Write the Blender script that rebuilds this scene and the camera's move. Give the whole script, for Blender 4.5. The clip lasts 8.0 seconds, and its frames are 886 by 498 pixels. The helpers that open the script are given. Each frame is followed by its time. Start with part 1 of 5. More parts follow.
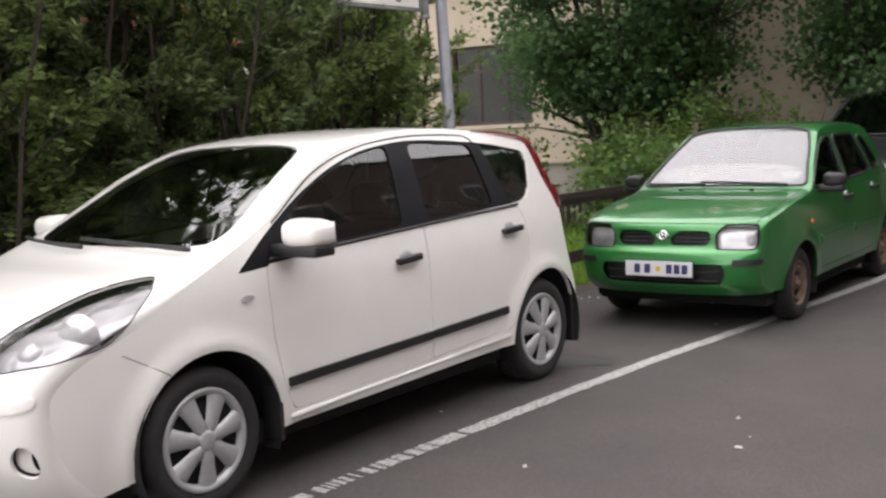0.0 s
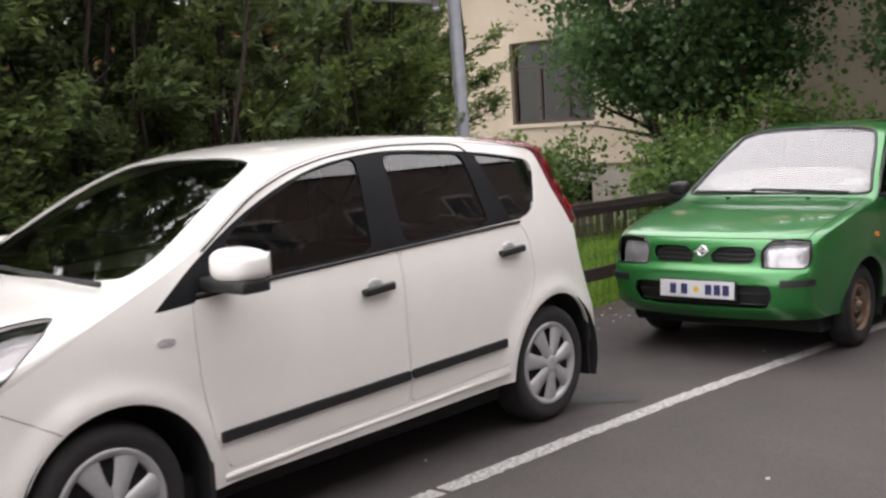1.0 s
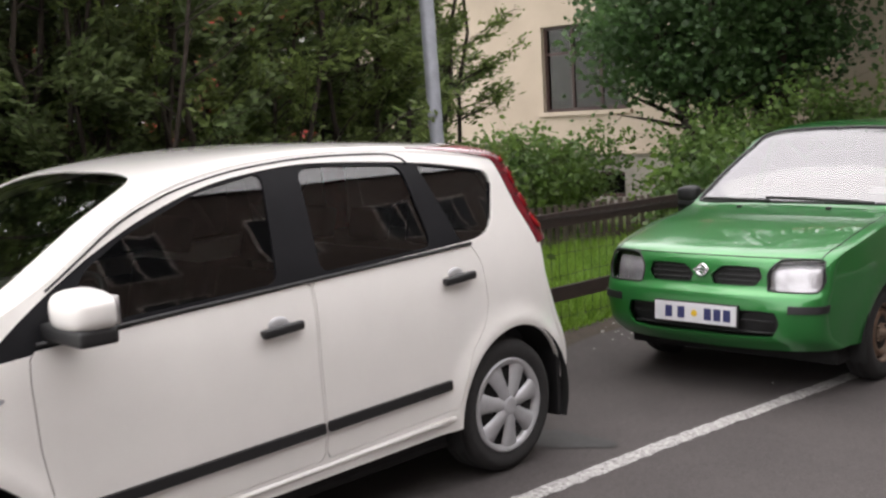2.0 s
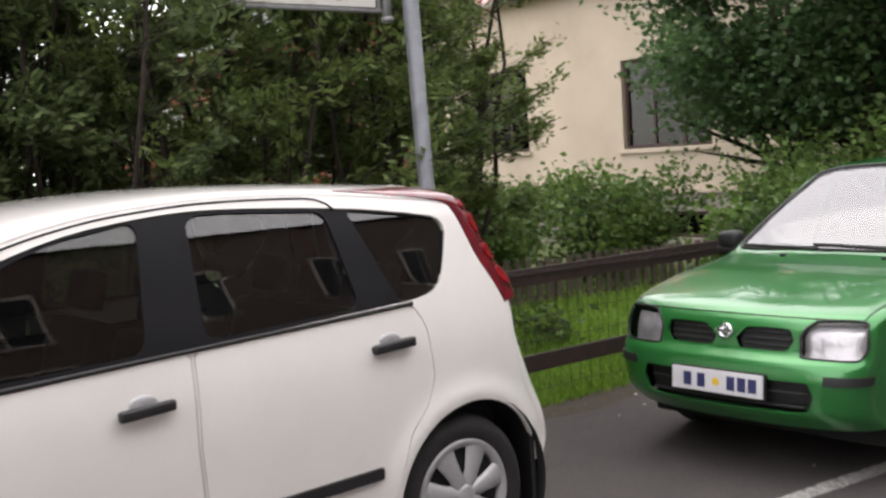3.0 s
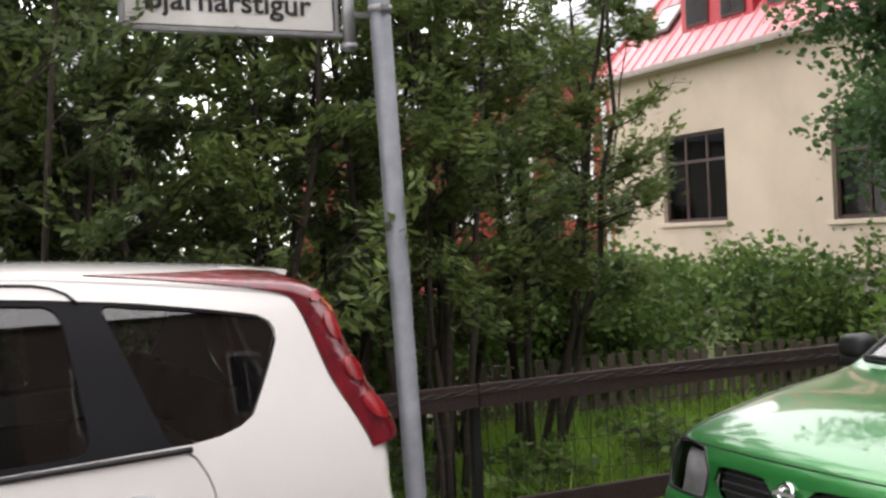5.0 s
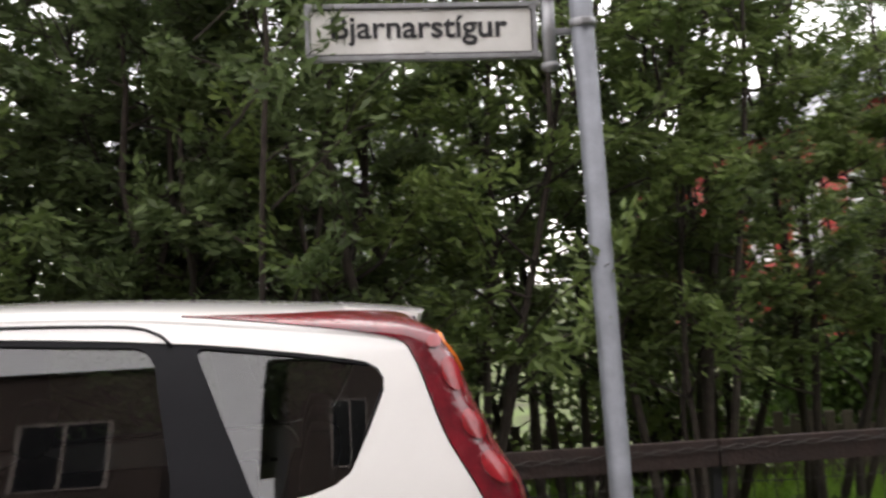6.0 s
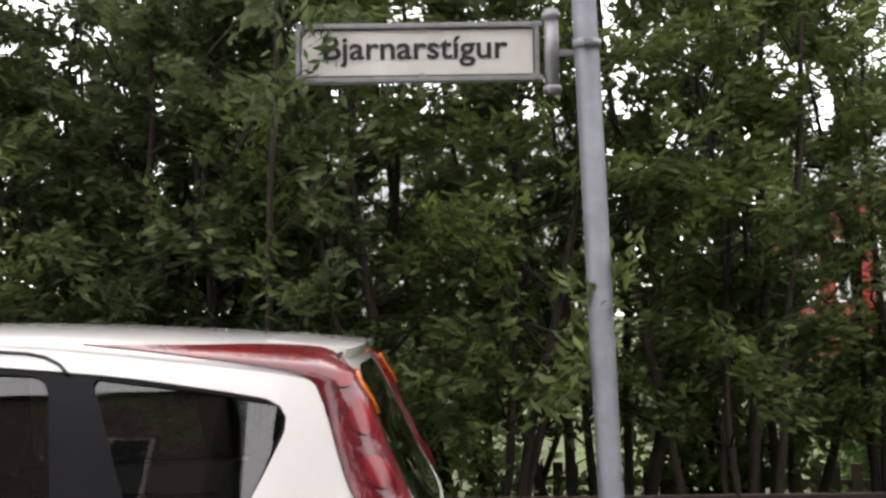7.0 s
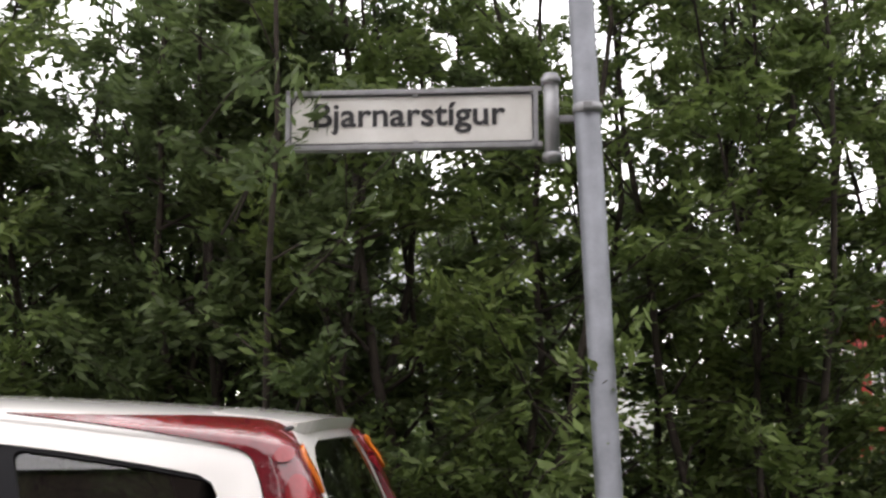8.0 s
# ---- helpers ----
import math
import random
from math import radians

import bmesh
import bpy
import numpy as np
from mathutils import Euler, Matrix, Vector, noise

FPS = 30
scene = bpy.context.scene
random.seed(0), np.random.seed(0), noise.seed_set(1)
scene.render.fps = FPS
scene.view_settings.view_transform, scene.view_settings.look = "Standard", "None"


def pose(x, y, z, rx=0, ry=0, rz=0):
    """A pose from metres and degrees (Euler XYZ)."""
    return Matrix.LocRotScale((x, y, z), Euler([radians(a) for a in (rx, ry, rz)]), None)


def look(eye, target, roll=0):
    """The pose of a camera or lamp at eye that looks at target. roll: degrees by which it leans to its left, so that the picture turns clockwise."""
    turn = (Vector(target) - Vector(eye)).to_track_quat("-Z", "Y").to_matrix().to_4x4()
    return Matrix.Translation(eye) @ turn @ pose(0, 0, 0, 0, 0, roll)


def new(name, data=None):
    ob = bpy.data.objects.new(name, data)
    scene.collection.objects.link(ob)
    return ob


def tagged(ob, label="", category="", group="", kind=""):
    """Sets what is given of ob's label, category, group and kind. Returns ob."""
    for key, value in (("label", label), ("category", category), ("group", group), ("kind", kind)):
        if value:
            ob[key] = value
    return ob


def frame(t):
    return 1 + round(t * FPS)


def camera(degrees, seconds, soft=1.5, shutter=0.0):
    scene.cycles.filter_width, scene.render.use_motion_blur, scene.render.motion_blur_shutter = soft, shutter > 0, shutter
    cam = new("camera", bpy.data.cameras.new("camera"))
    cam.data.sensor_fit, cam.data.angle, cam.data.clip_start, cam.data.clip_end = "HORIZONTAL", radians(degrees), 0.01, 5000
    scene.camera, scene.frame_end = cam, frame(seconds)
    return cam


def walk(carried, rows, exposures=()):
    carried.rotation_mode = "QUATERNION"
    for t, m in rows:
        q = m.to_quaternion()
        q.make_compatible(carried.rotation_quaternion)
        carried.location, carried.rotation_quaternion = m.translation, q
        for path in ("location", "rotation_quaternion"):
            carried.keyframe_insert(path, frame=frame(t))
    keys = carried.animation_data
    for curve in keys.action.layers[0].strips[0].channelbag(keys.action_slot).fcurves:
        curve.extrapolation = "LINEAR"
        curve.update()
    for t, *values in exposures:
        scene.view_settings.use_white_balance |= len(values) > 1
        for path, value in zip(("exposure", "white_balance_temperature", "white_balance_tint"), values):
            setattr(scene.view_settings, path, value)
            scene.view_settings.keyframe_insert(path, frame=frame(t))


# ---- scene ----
cam = camera(44.9, 8.0, 2.5, 0.4)
PATH = [
    (0, (3.436, -2.806, 1.549), (2.217, -1.236, 1.326), -2.9),
    (0.5, (3.448, -2.381, 1.556), (2.154, -0.871, 1.347), -3.3),
    (1, (3.341, -1.895, 1.583), (2.001, -0.426, 1.36), -3.4),
    (1.5, (3.207, -1.378, 1.644), (1.837, 0.057, 1.396), -3.1),
    (2.8, (3.209, -0.231, 1.671), (1.689, 1.055, 1.478), -3.6),
    (3, (3.124, 0.032, 1.621), (1.57, 1.279, 1.452), -3.6),
    (3.5, (2.934, 0.506, 1.6), (1.296, 1.645, 1.472), -3.6),
    (4, (2.79, 1.022, 1.614), (1.059, 2.02, 1.524), -3.2),
    (4.2, (2.743, 1.236, 1.621), (0.983, 2.182, 1.546), -2.7),
    (5.3, (2.512, 2.057, 1.564), (0.677, 2.851, 1.596), -3.2),
    (5.5, (2.469, 2.207, 1.562), (0.577, 2.854, 1.608), -3.7),
    (6, (2.393, 2.504, 1.564), (0.411, 2.759, 1.635), -2.8),
    (6.5, (2.256, 2.737, 1.532), (0.263, 2.873, 1.64), -2.3),
    (7, (2.242, 3.01, 1.575), (0.246, 3.027, 1.701), -0.9),
    (7.5, (2.076, 3.12, 1.534), (0.093, 3.09, 1.793), -0.3),
    (8, (2.024, 3.248, 1.514), (0.05, 3.146, 1.821), -0.3),
]
walk(cam, [(t, look(eye, target, roll)) for t, eye, target, roll in PATH])

# ---- sky and sun: bright overcast ----
world = bpy.data.worlds.new("overcast_sky")
scene.world = world
world.use_nodes = True
wn, wl = world.node_tree.nodes, world.node_tree.links
sky = wn.new("ShaderNodeTexSky")
sky.sky_type = "NISHITA"
sky.sun_disc = False
sky.sun_elevation, sky.sun_rotation = radians(65), radians(-85)
cloud = wn.new("ShaderNodeMix")
cloud.data_type = "RGBA"
cloud.inputs[0].default_value = 0.8
cloud.inputs[7].default_value = (9.95, 9.35, 9.2, 1)
wl.new(sky.outputs[0], cloud.inputs[6])
wl.new(cloud.outputs[2], wn["Background"].inputs[0])
wn["Background"].inputs[1].default_value = 0.36
sun = new("sun", bpy.data.lights.new("sun", "SUN"))
sun.data.energy, sun.data.angle, sun.data.color = 0.7, radians(50), (1.0, 0.95, 0.91)
sun.matrix_world = look((-9, 2.2, 20), (0, 3, 0))


# ---- materials ----
def mat(name, color, rough=0.6, metal=0.0, vary=0.0, scale=8.0, bump=0.0, bump_scale=60.0, coat=0.0, spec=0.5, other=None, island=False, obj=0.0):
    m = bpy.data.materials.new(name)
    m.use_nodes = True
    n, l = m.node_tree.nodes, m.node_tree.links
    b = n["Principled BSDF"]
    b.inputs["Base Color"].default_value = (*color, 1)
    b.inputs["Roughness"].default_value = rough
    b.inputs["Metallic"].default_value = metal
    b.inputs["Coat Weight"].default_value = coat
    b.inputs["Coat Roughness"].default_value = 0.04
    b.inputs["Specular IOR Level"].default_value = spec
    co = n.new("ShaderNodeTexCoord")
    out = None
    if vary:
        t = n.new("ShaderNodeTexNoise")
        t.inputs["Scale"].default_value, t.inputs["Detail"].default_value, t.inputs["Roughness"].default_value = scale, 6, 0.62
        l.new(co.outputs["Object"], t.inputs["Vector"])
        r = n.new("ShaderNodeMapRange")
        r.inputs[1].default_value, r.inputs[2].default_value = 0.3, 0.7
        l.new(t.outputs["Fac"], r.inputs[0])
        x = n.new("ShaderNodeMix")
        x.data_type = "RGBA"
        lo = other or tuple(c * (1 - vary) for c in color)
        x.inputs[6].default_value = (*lo, 1)
        x.inputs[7].default_value = (*color, 1)
        l.new(r.outputs[0], x.inputs[0])
        out = x.outputs[2]
    if island or obj:
        h = n.new("ShaderNodeHueSaturation")
        src = n.new("ShaderNodeNewGeometry").outputs["Random Per Island"] if island else n.new("ShaderNodeObjectInfo").outputs["Random"]
        r = n.new("ShaderNodeMapRange")
        k = 0.34 if island else obj
        r.inputs[3].default_value, r.inputs[4].default_value = 1 - k, 1 + k
        l.new(src, r.inputs[0])
        l.new(r.outputs[0], h.inputs["Value"])
        if out:
            l.new(out, h.inputs["Color"])
        else:
            h.inputs["Color"].default_value = (*color, 1)
        out = h.outputs[0]
    if out:
        l.new(out, b.inputs["Base Color"])
    if bump:
        t = n.new("ShaderNodeTexNoise")
        t.inputs["Scale"].default_value, t.inputs["Detail"].default_value = bump_scale, 4
        l.new(co.outputs["Object"], t.inputs["Vector"])
        p = n.new("ShaderNodeBump")
        p.inputs["Strength"].default_value, p.inputs["Distance"].default_value = bump, 0.01
        l.new(t.outputs["Fac"], p.inputs["Height"])
        l.new(p.outputs[0], b.inputs["Normal"])
    return m


def glass_mat(name, tint, gloss=1.0, rough=0.01, ior=1.5, sky_sheen=0.0):
    m = bpy.data.materials.new(name)
    m.use_nodes = True
    n, l = m.node_tree.nodes, m.node_tree.links
    n.remove(n["Principled BSDF"])
    tr, gl, mx, fr = n.new("ShaderNodeBsdfTransparent"), n.new("ShaderNodeBsdfGlossy"), n.new("ShaderNodeMixShader"), n.new("ShaderNodeFresnel")
    tr.inputs[0].default_value = (*tint, 1)
    gl.inputs["Color"].default_value = (gloss, gloss, gloss, 1)
    gl.inputs["Roughness"].default_value = rough
    fr.inputs[0].default_value = ior
    l.new(fr.outputs[0], mx.inputs[0])
    l.new(tr.outputs[0], mx.inputs[1])
    l.new(gl.outputs[0], mx.inputs[2])
    out = mx.outputs[0]
    # pale diffuse share that paints reflected sky onto the glass
    if sky_sheen:
        df, sheen_mix = n.new("ShaderNodeBsdfDiffuse"), n.new("ShaderNodeMixShader")
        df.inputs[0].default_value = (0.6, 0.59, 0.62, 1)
        sheen_mix.inputs[0].default_value = sky_sheen
        l.new(out, sheen_mix.inputs[1])
        l.new(df.outputs[0], sheen_mix.inputs[2])
        out = sheen_mix.outputs[0]
    l.new(out, n["Material Output"].inputs[0])
    return m


def leaf_mat(name, color, dark, rough=0.5):
    m = mat(name, color, rough, vary=0.5, scale=1.3, other=dark, island=True, spec=0.35)
    n, l = m.node_tree.nodes, m.node_tree.links
    b = n["Principled BSDF"]
    tl, mx = n.new("ShaderNodeBsdfTranslucent"), n.new("ShaderNodeMixShader")
    src = b.inputs["Base Color"].links[0].from_socket
    l.new(src, tl.inputs[0])
    mx.inputs[0].default_value = 0.45
    l.new(b.outputs[0], mx.inputs[1])
    l.new(tl.outputs[0], mx.inputs[2])
    l.new(mx.outputs[0], n["Material Output"].inputs[0])
    return m


def asphalt_mat():
    m = mat("asphalt", (0.073, 0.065, 0.063), 0.85, vary=0.4, scale=1.1, other=(0.055, 0.049, 0.048), bump=0.55, bump_scale=130, spec=0.3)
    n, l = m.node_tree.nodes, m.node_tree.links
    b = n["Principled BSDF"]
    src = b.inputs["Base Color"].links[0].from_socket
    co = n.new("ShaderNodeTexCoord")
    v = n.new("ShaderNodeTexVoronoi")
    v.inputs["Scale"].default_value = 170
    l.new(co.outputs["Object"], v.inputs["Vector"])
    r = n.new("ShaderNodeMapRange")
    r.inputs[1].default_value, r.inputs[2].default_value, r.inputs[3].default_value, r.inputs[4].default_value = 0, 1, 0.72, 1.4
    l.new(v.outputs["Color"], r.inputs[0])
    x = n.new("ShaderNodeMix")
    x.data_type, x.blend_type = "RGBA", "MULTIPLY"
    x.inputs[0].default_value = 1
    l.new(src, x.inputs[6])
    l.new(r.outputs[0], x.inputs[7])
    l.new(x.outputs[2], b.inputs["Base Color"])
    return m


def worn_paint():
    m = mat("worn_road_paint", (0.56, 0.55, 0.53), 0.75, vary=0.5, scale=42, other=(0.11, 0.10, 0.10), bump=0.3, bump_scale=130)
    return m


def corrugated(name, color):
    m = mat(name, color, 0.45, vary=0.25, scale=1.4)
    return m


ASPHALT, PAINT_LINE = asphalt_mat(), worn_paint()
EARTH = mat("earth_and_grass", (0.11, 0.16, 0.04), 0.95, vary=0.6, scale=1.6, other=(0.05, 0.045, 0.025), bump=0.7, bump_scale=25)
SOIL = mat("soil_edge", (0.07, 0.055, 0.04), 0.95, vary=0.5, scale=14, bump=0.8, bump_scale=50)
GRASS = leaf_mat("grass_blades", (0.25, 0.40, 0.05), (0.15, 0.28, 0.04))
WILLOW = leaf_mat("willow_leaves", (0.15, 0.20, 0.072), (0.085, 0.122, 0.05))
WILLOW_LIGHT = leaf_mat("light_willow_leaves", (0.185, 0.245, 0.07), (0.11, 0.155, 0.05))
MAPLE = leaf_mat("dark_tree_leaves", (0.085, 0.155, 0.05), (0.042, 0.085, 0.03))
BUSH = leaf_mat("bush_leaves", (0.16, 0.245, 0.052), (0.06, 0.115, 0.032))
BARK = mat("bark", (0.055, 0.042, 0.032), 0.9, vary=0.5, scale=20, bump=0.8, bump_scale=40)
WHITE = mat("white_car_paint", (0.87, 0.85, 0.815), 0.28, vary=0.06, scale=2.5, coat=1.0)
GREEN = mat("green_car_paint", (0.027, 0.215, 0.044), 0.3, metal=0.5, vary=0.18, scale=2.0, coat=1.0)
BLACKCAR = mat("dark_car_paint", (0.02, 0.022, 0.025), 0.3, coat=0.8, vary=0.2)
TRIM = mat("black_plastic", (0.018, 0.018, 0.019), 0.5, vary=0.3, scale=12, bump=0.1, bump_scale=300)
GLOSSBLACK = mat("black_gloss_trim", (0.014, 0.014, 0.016), 0.45, vary=0.2, scale=6, spec=0.12)
RUBBER = mat("tyre_rubber", (0.022, 0.021, 0.021), 0.85, vary=0.35, scale=30, bump=0.3, bump_scale=120)
SILVER = mat("silver_wheel_cover", (0.50, 0.50, 0.515), 0.4, metal=0.4, vary=0.2, scale=14)
STEEL = mat("rusty_steel_rim", (0.24, 0.20, 0.16), 0.6, metal=0.4, vary=0.7, scale=11, other=(0.14, 0.065, 0.03))
CHROME = mat("chrome", (0.8, 0.8, 0.82), 0.12, metal=1.0)
REFLECTOR = mat("lamp_reflector", (0.80, 0.78, 0.81), 0.15, metal=0.4, vary=0.4, scale=11, bump=0.9, bump_scale=16)
CABIN = mat("dark_cabin_fabric", (0.025, 0.025, 0.028), 0.9, vary=0.3, scale=15)
UNDER = mat("underbody", (0.012, 0.012, 0.012), 0.95, vary=0.3)
GLASS = glass_mat("tinted_window_glass", (0.60, 0.63, 0.60), 1.0, 0.008, 1.7)
DARKGLASS = glass_mat("privacy_window_glass", (0.50, 0.53, 0.51), 1.0, 0.008, 1.8)
CLEAR = glass_mat("clear_lamp_glass", (0.93, 0.93, 0.93), 1.0, 0.02)
SCREEN = glass_mat("windscreen_glass", (0.55, 0.6, 0.58), 1.0, 0.01, 2.0)
# part of this screen's sky reflection is painted in as pale diffuse colour
SKYSCREEN = glass_mat("sky_sheen_windscreen_glass", (0.5, 0.52, 0.52), 1.0, 0.04, 2.2, 0.20)
RED = mat("red_tail_lamp", (0.22, 0.008, 0.018), 0.12, vary=0.5, scale=14, other=(0.09, 0.004, 0.010), bump=0.5, bump_scale=22, coat=0.9)
REDGLOW = mat("red_lamp_reflector", (0.34, 0.012, 0.02), 0.2, vary=0.5, scale=25, coat=0.6)
AMBER = mat("amber_lamp", (0.75, 0.20, 0.02), 0.2, coat=0.6)
PLATE = mat("number_plate_white", (0.72, 0.72, 0.74), 0.35, vary=0.08)
INK = mat("dark_blue_ink", (0.03, 0.035, 0.12), 0.5)
BLACKINK = mat("black_ink", (0.02, 0.02, 0.022), 0.5)
YELLOW = mat("yellow_sticker", (0.75, 0.5, 0.03), 0.5)
SIGNWHITE = mat("sign_white", (0.80, 0.79, 0.76), 0.45, vary=0.12, scale=5, other=(0.62, 0.6, 0.56))
GALV = mat("galvanised_steel", (0.22, 0.23, 0.255), 0.5, metal=0.4, vary=0.35, scale=9, bump=0.1, bump_scale=90)
ALU = mat("grey_sign_frame", (0.36, 0.36, 0.37), 0.45, metal=0.5, vary=0.3, scale=20)
RAILWOOD = mat("dark_brown_stained_wood", (0.042, 0.024, 0.019), 0.7, vary=0.5, scale=9, other=(0.022, 0.014, 0.012), bump=0.4, bump_scale=70)
GREYWOOD = mat("weathered_wood", (0.13, 0.105, 0.08), 0.85, vary=0.5, scale=9, bump=0.5, bump_scale=60, obj=0.25)
WIRE = mat("rusty_wire", (0.06, 0.05, 0.045), 0.8, metal=0.1, vary=0.4, scale=30)
RENDER = mat("cream_wall_render", (0.51, 0.43, 0.34), 0.9, vary=0.22, scale=0.7, other=(0.41, 0.34, 0.265), bump=0.5, bump_scale=35)
PLINTH = mat("grey_plinth", (0.34, 0.31, 0.27), 0.9, vary=0.4, scale=1.5, bump=0.5)
REDIRON = corrugated("red_corrugated_iron", (0.36, 0.035, 0.028))
ROOFRED = corrugated("faded_red_roof", (0.70, 0.30, 0.32))
DORMERRED = mat("red_dormer_paint", (0.42, 0.03, 0.04), 0.5, vary=0.25, scale=2)
GUTTER = mat("gutter_paint", (0.30, 0.25, 0.22), 0.5, vary=0.3)
WINFRAME = mat("dark_window_frame", (0.05, 0.022, 0.018), 0.5, vary=0.4, scale=12)
WHITEFRAME = mat("white_window_frame", (0.72, 0.72, 0.70), 0.5, vary=0.15)
HOUSEGLASS = glass_mat("house_window_glass", (0.5, 0.52, 0.5), 0.4, 0.02)
# shade inside the unlit rooms, put into the colour of the backing sheets
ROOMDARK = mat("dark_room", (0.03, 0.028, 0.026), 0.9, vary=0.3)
ROOMBROWN = mat("shaded_room_brown", (0.055, 0.045, 0.042), 0.9, vary=0.3, scale=6)
PALE = mat("pale_wall", (0.62, 0.63, 0.63), 0.85, vary=0.15, scale=0.8, bump=0.3)
GREYROOF = mat("grey_roof_iron", (0.25, 0.26, 0.28), 0.5, vary=0.3, scale=1.5)
FACADE = mat("dark_timber_facade", (0.085, 0.058, 0.046), 0.8, vary=0.4, scale=1.5)
CONCRETE = mat("pavement_concrete", (0.26, 0.25, 0.24), 0.9, vary=0.3, scale=2, bump=0.4)
PEBBLE = mat("pale_pebble", (0.45, 0.44, 0.42), 0.8, vary=0.3, scale=30)


# ---- mesh helpers ----
def mesh(name, verts, faces, material, smooth=False):
    me = bpy.data.meshes.new(name)
    me.from_pydata([tuple(v) for v in verts], [], faces)
    me.update()
    if smooth:
        me.shade_smooth()
    me.materials.append(material)
    return me


def part(name, bm, material, parent=None, label="", smooth=False, at=None):
    if isinstance(bm, bpy.types.Mesh):
        me = bm
    else:
        me = bpy.data.meshes.new(name)
        bm.to_mesh(me)
        bm.free()
        if smooth:
            me.shade_smooth()
        me.materials.append(material)
    ob = new(name, me)
    if parent is not None:
        ob.parent = parent
    if at is not None:
        ob.matrix_basis = at
    if label:
        ob["label"] = label
    return ob


def thing(name, label, category, group="", kind="", at=None):
    ob = new(name)
    ob.empty_display_size = 0.1
    if at is not None:
        ob.matrix_world = at
    return tagged(ob, label, category, group, kind)


def box_bm(a, b, bevel=0.0, seg=2):
    bm = bmesh.new()
    bmesh.ops.create_cube(bm, size=1)
    for v in bm.verts:
        v.co = Vector([(a[i] + b[i]) / 2 + v.co[i] * (b[i] - a[i]) for i in range(3)])
    if bevel:
        bmesh.ops.bevel(bm, geom=bm.edges[:], offset=bevel, segments=seg, affect="EDGES", profile=0.7)
    return bm


def lathe(profile, steps=40, axis="x"):
    """Revolves (along, radius) pairs round the x axis."""
    verts, faces = [], []
    n = len(profile)
    for k in range(steps):
        a = 2 * math.pi * k / steps
        for u, r in profile:
            p = (u, r * math.cos(a), r * math.sin(a))
            verts.append(p if axis == "x" else (p[1], p[2], p[0]))
    for k in range(steps):
        j = (k + 1) % steps
        for i in range(n - 1):
            faces.append((k * n + i, k * n + i + 1, j * n + i + 1, j * n + i))
    return verts, faces


def tube(points, radii, sides=6):
    """A tapered tube along points: vertices and faces."""
    verts, faces = [], []
    pts = [Vector(p) for p in points]
    for i, p in enumerate(pts):
        d = (pts[min(i + 1, len(pts) - 1)] - pts[max(i - 1, 0)]).normalized()
        a = d.cross(Vector((0.3, 0.9, 0.2))).normalized()
        b = d.cross(a)
        for k in range(sides):
            t = 2 * math.pi * k / sides
            verts.append(p + radii[i] * (a * math.cos(t) + b * math.sin(t)))
    for i in range(len(pts) - 1):
        for k in range(sides):
            j = (k + 1) % sides
            faces.append((i * sides + k, i * sides + j, (i + 1) * sides + j, (i + 1) * sides + k))
    faces.append(tuple(range(sides))[::-1])
    faces.append(tuple((len(pts) - 1) * sides + k for k in range(sides)))
    return verts, faces


def tube_part(name, points, radii, material, parent=None, sides=8, label=""):
    if not isinstance(radii, (list, tuple)):
        radii = [radii] * len(points)
    v, f = tube(points, radii, sides)
    return part(name, mesh(name, v, f, material, True), material, parent, label)


def join(*vf):
    verts, faces = [], []
    for v, f in vf:
        o = len(verts)
        verts += list(v)
        faces += [tuple(i + o for i in q) for q in f]
    return verts, faces


def chaikin(pts, times=2):
    for _ in range(times):
        out = []
        for i, p in enumerate(pts):
            q = pts[(i + 1) % len(pts)]
            out += [(0.75 * p[0] + 0.25 * q[0], 0.75 * p[1] + 0.25 * q[1]), (0.25 * p[0] + 0.75 * q[0], 0.25 * p[1] + 0.75 * q[1])]
        pts = out
    return pts


def dense(pts, step):
    out = []
    for i, p in enumerate(pts):
        q = pts[(i + 1) % len(pts)]
        n = max(1, int(math.dist(p, q) / step))
        out += [(p[0] + (q[0] - p[0]) * k / n, p[1] + (q[1] - p[1]) * k / n) for k in range(n)]
    return out


def inside(P, poly):
    x, y = P[:, 0], P[:, 1]
    hit = np.zeros(len(P), bool)
    for i in range(len(poly)):
        (x1, y1), (x2, y2) = poly[i - 1], poly[i]
        if y1 == y2:
            continue
        c = ((y1 > y) != (y2 > y)) & (x < (x2 - x1) * (y - y1) / (y2 - y1) + x1)
        hit ^= c
    return hit


def smooth_line(xs, ys, width=0.08):
    """A rounded version of a polyline y(x)."""
    gx = np.linspace(xs[0] - 0.5, xs[-1] + 0.5, 800)
    gy = np.interp(gx, xs, ys)
    n = max(3, int(width / (gx[1] - gx[0])))
    k = np.hanning(2 * n + 1)
    k /= k.sum()
    gy = np.convolve(np.pad(gy, n, mode="edge"), k, mode="valid")
    return lambda v: float(np.interp(v, gx, gy))


# ---- cars ----
from mathutils.geometry import delaunay_2d_cdt


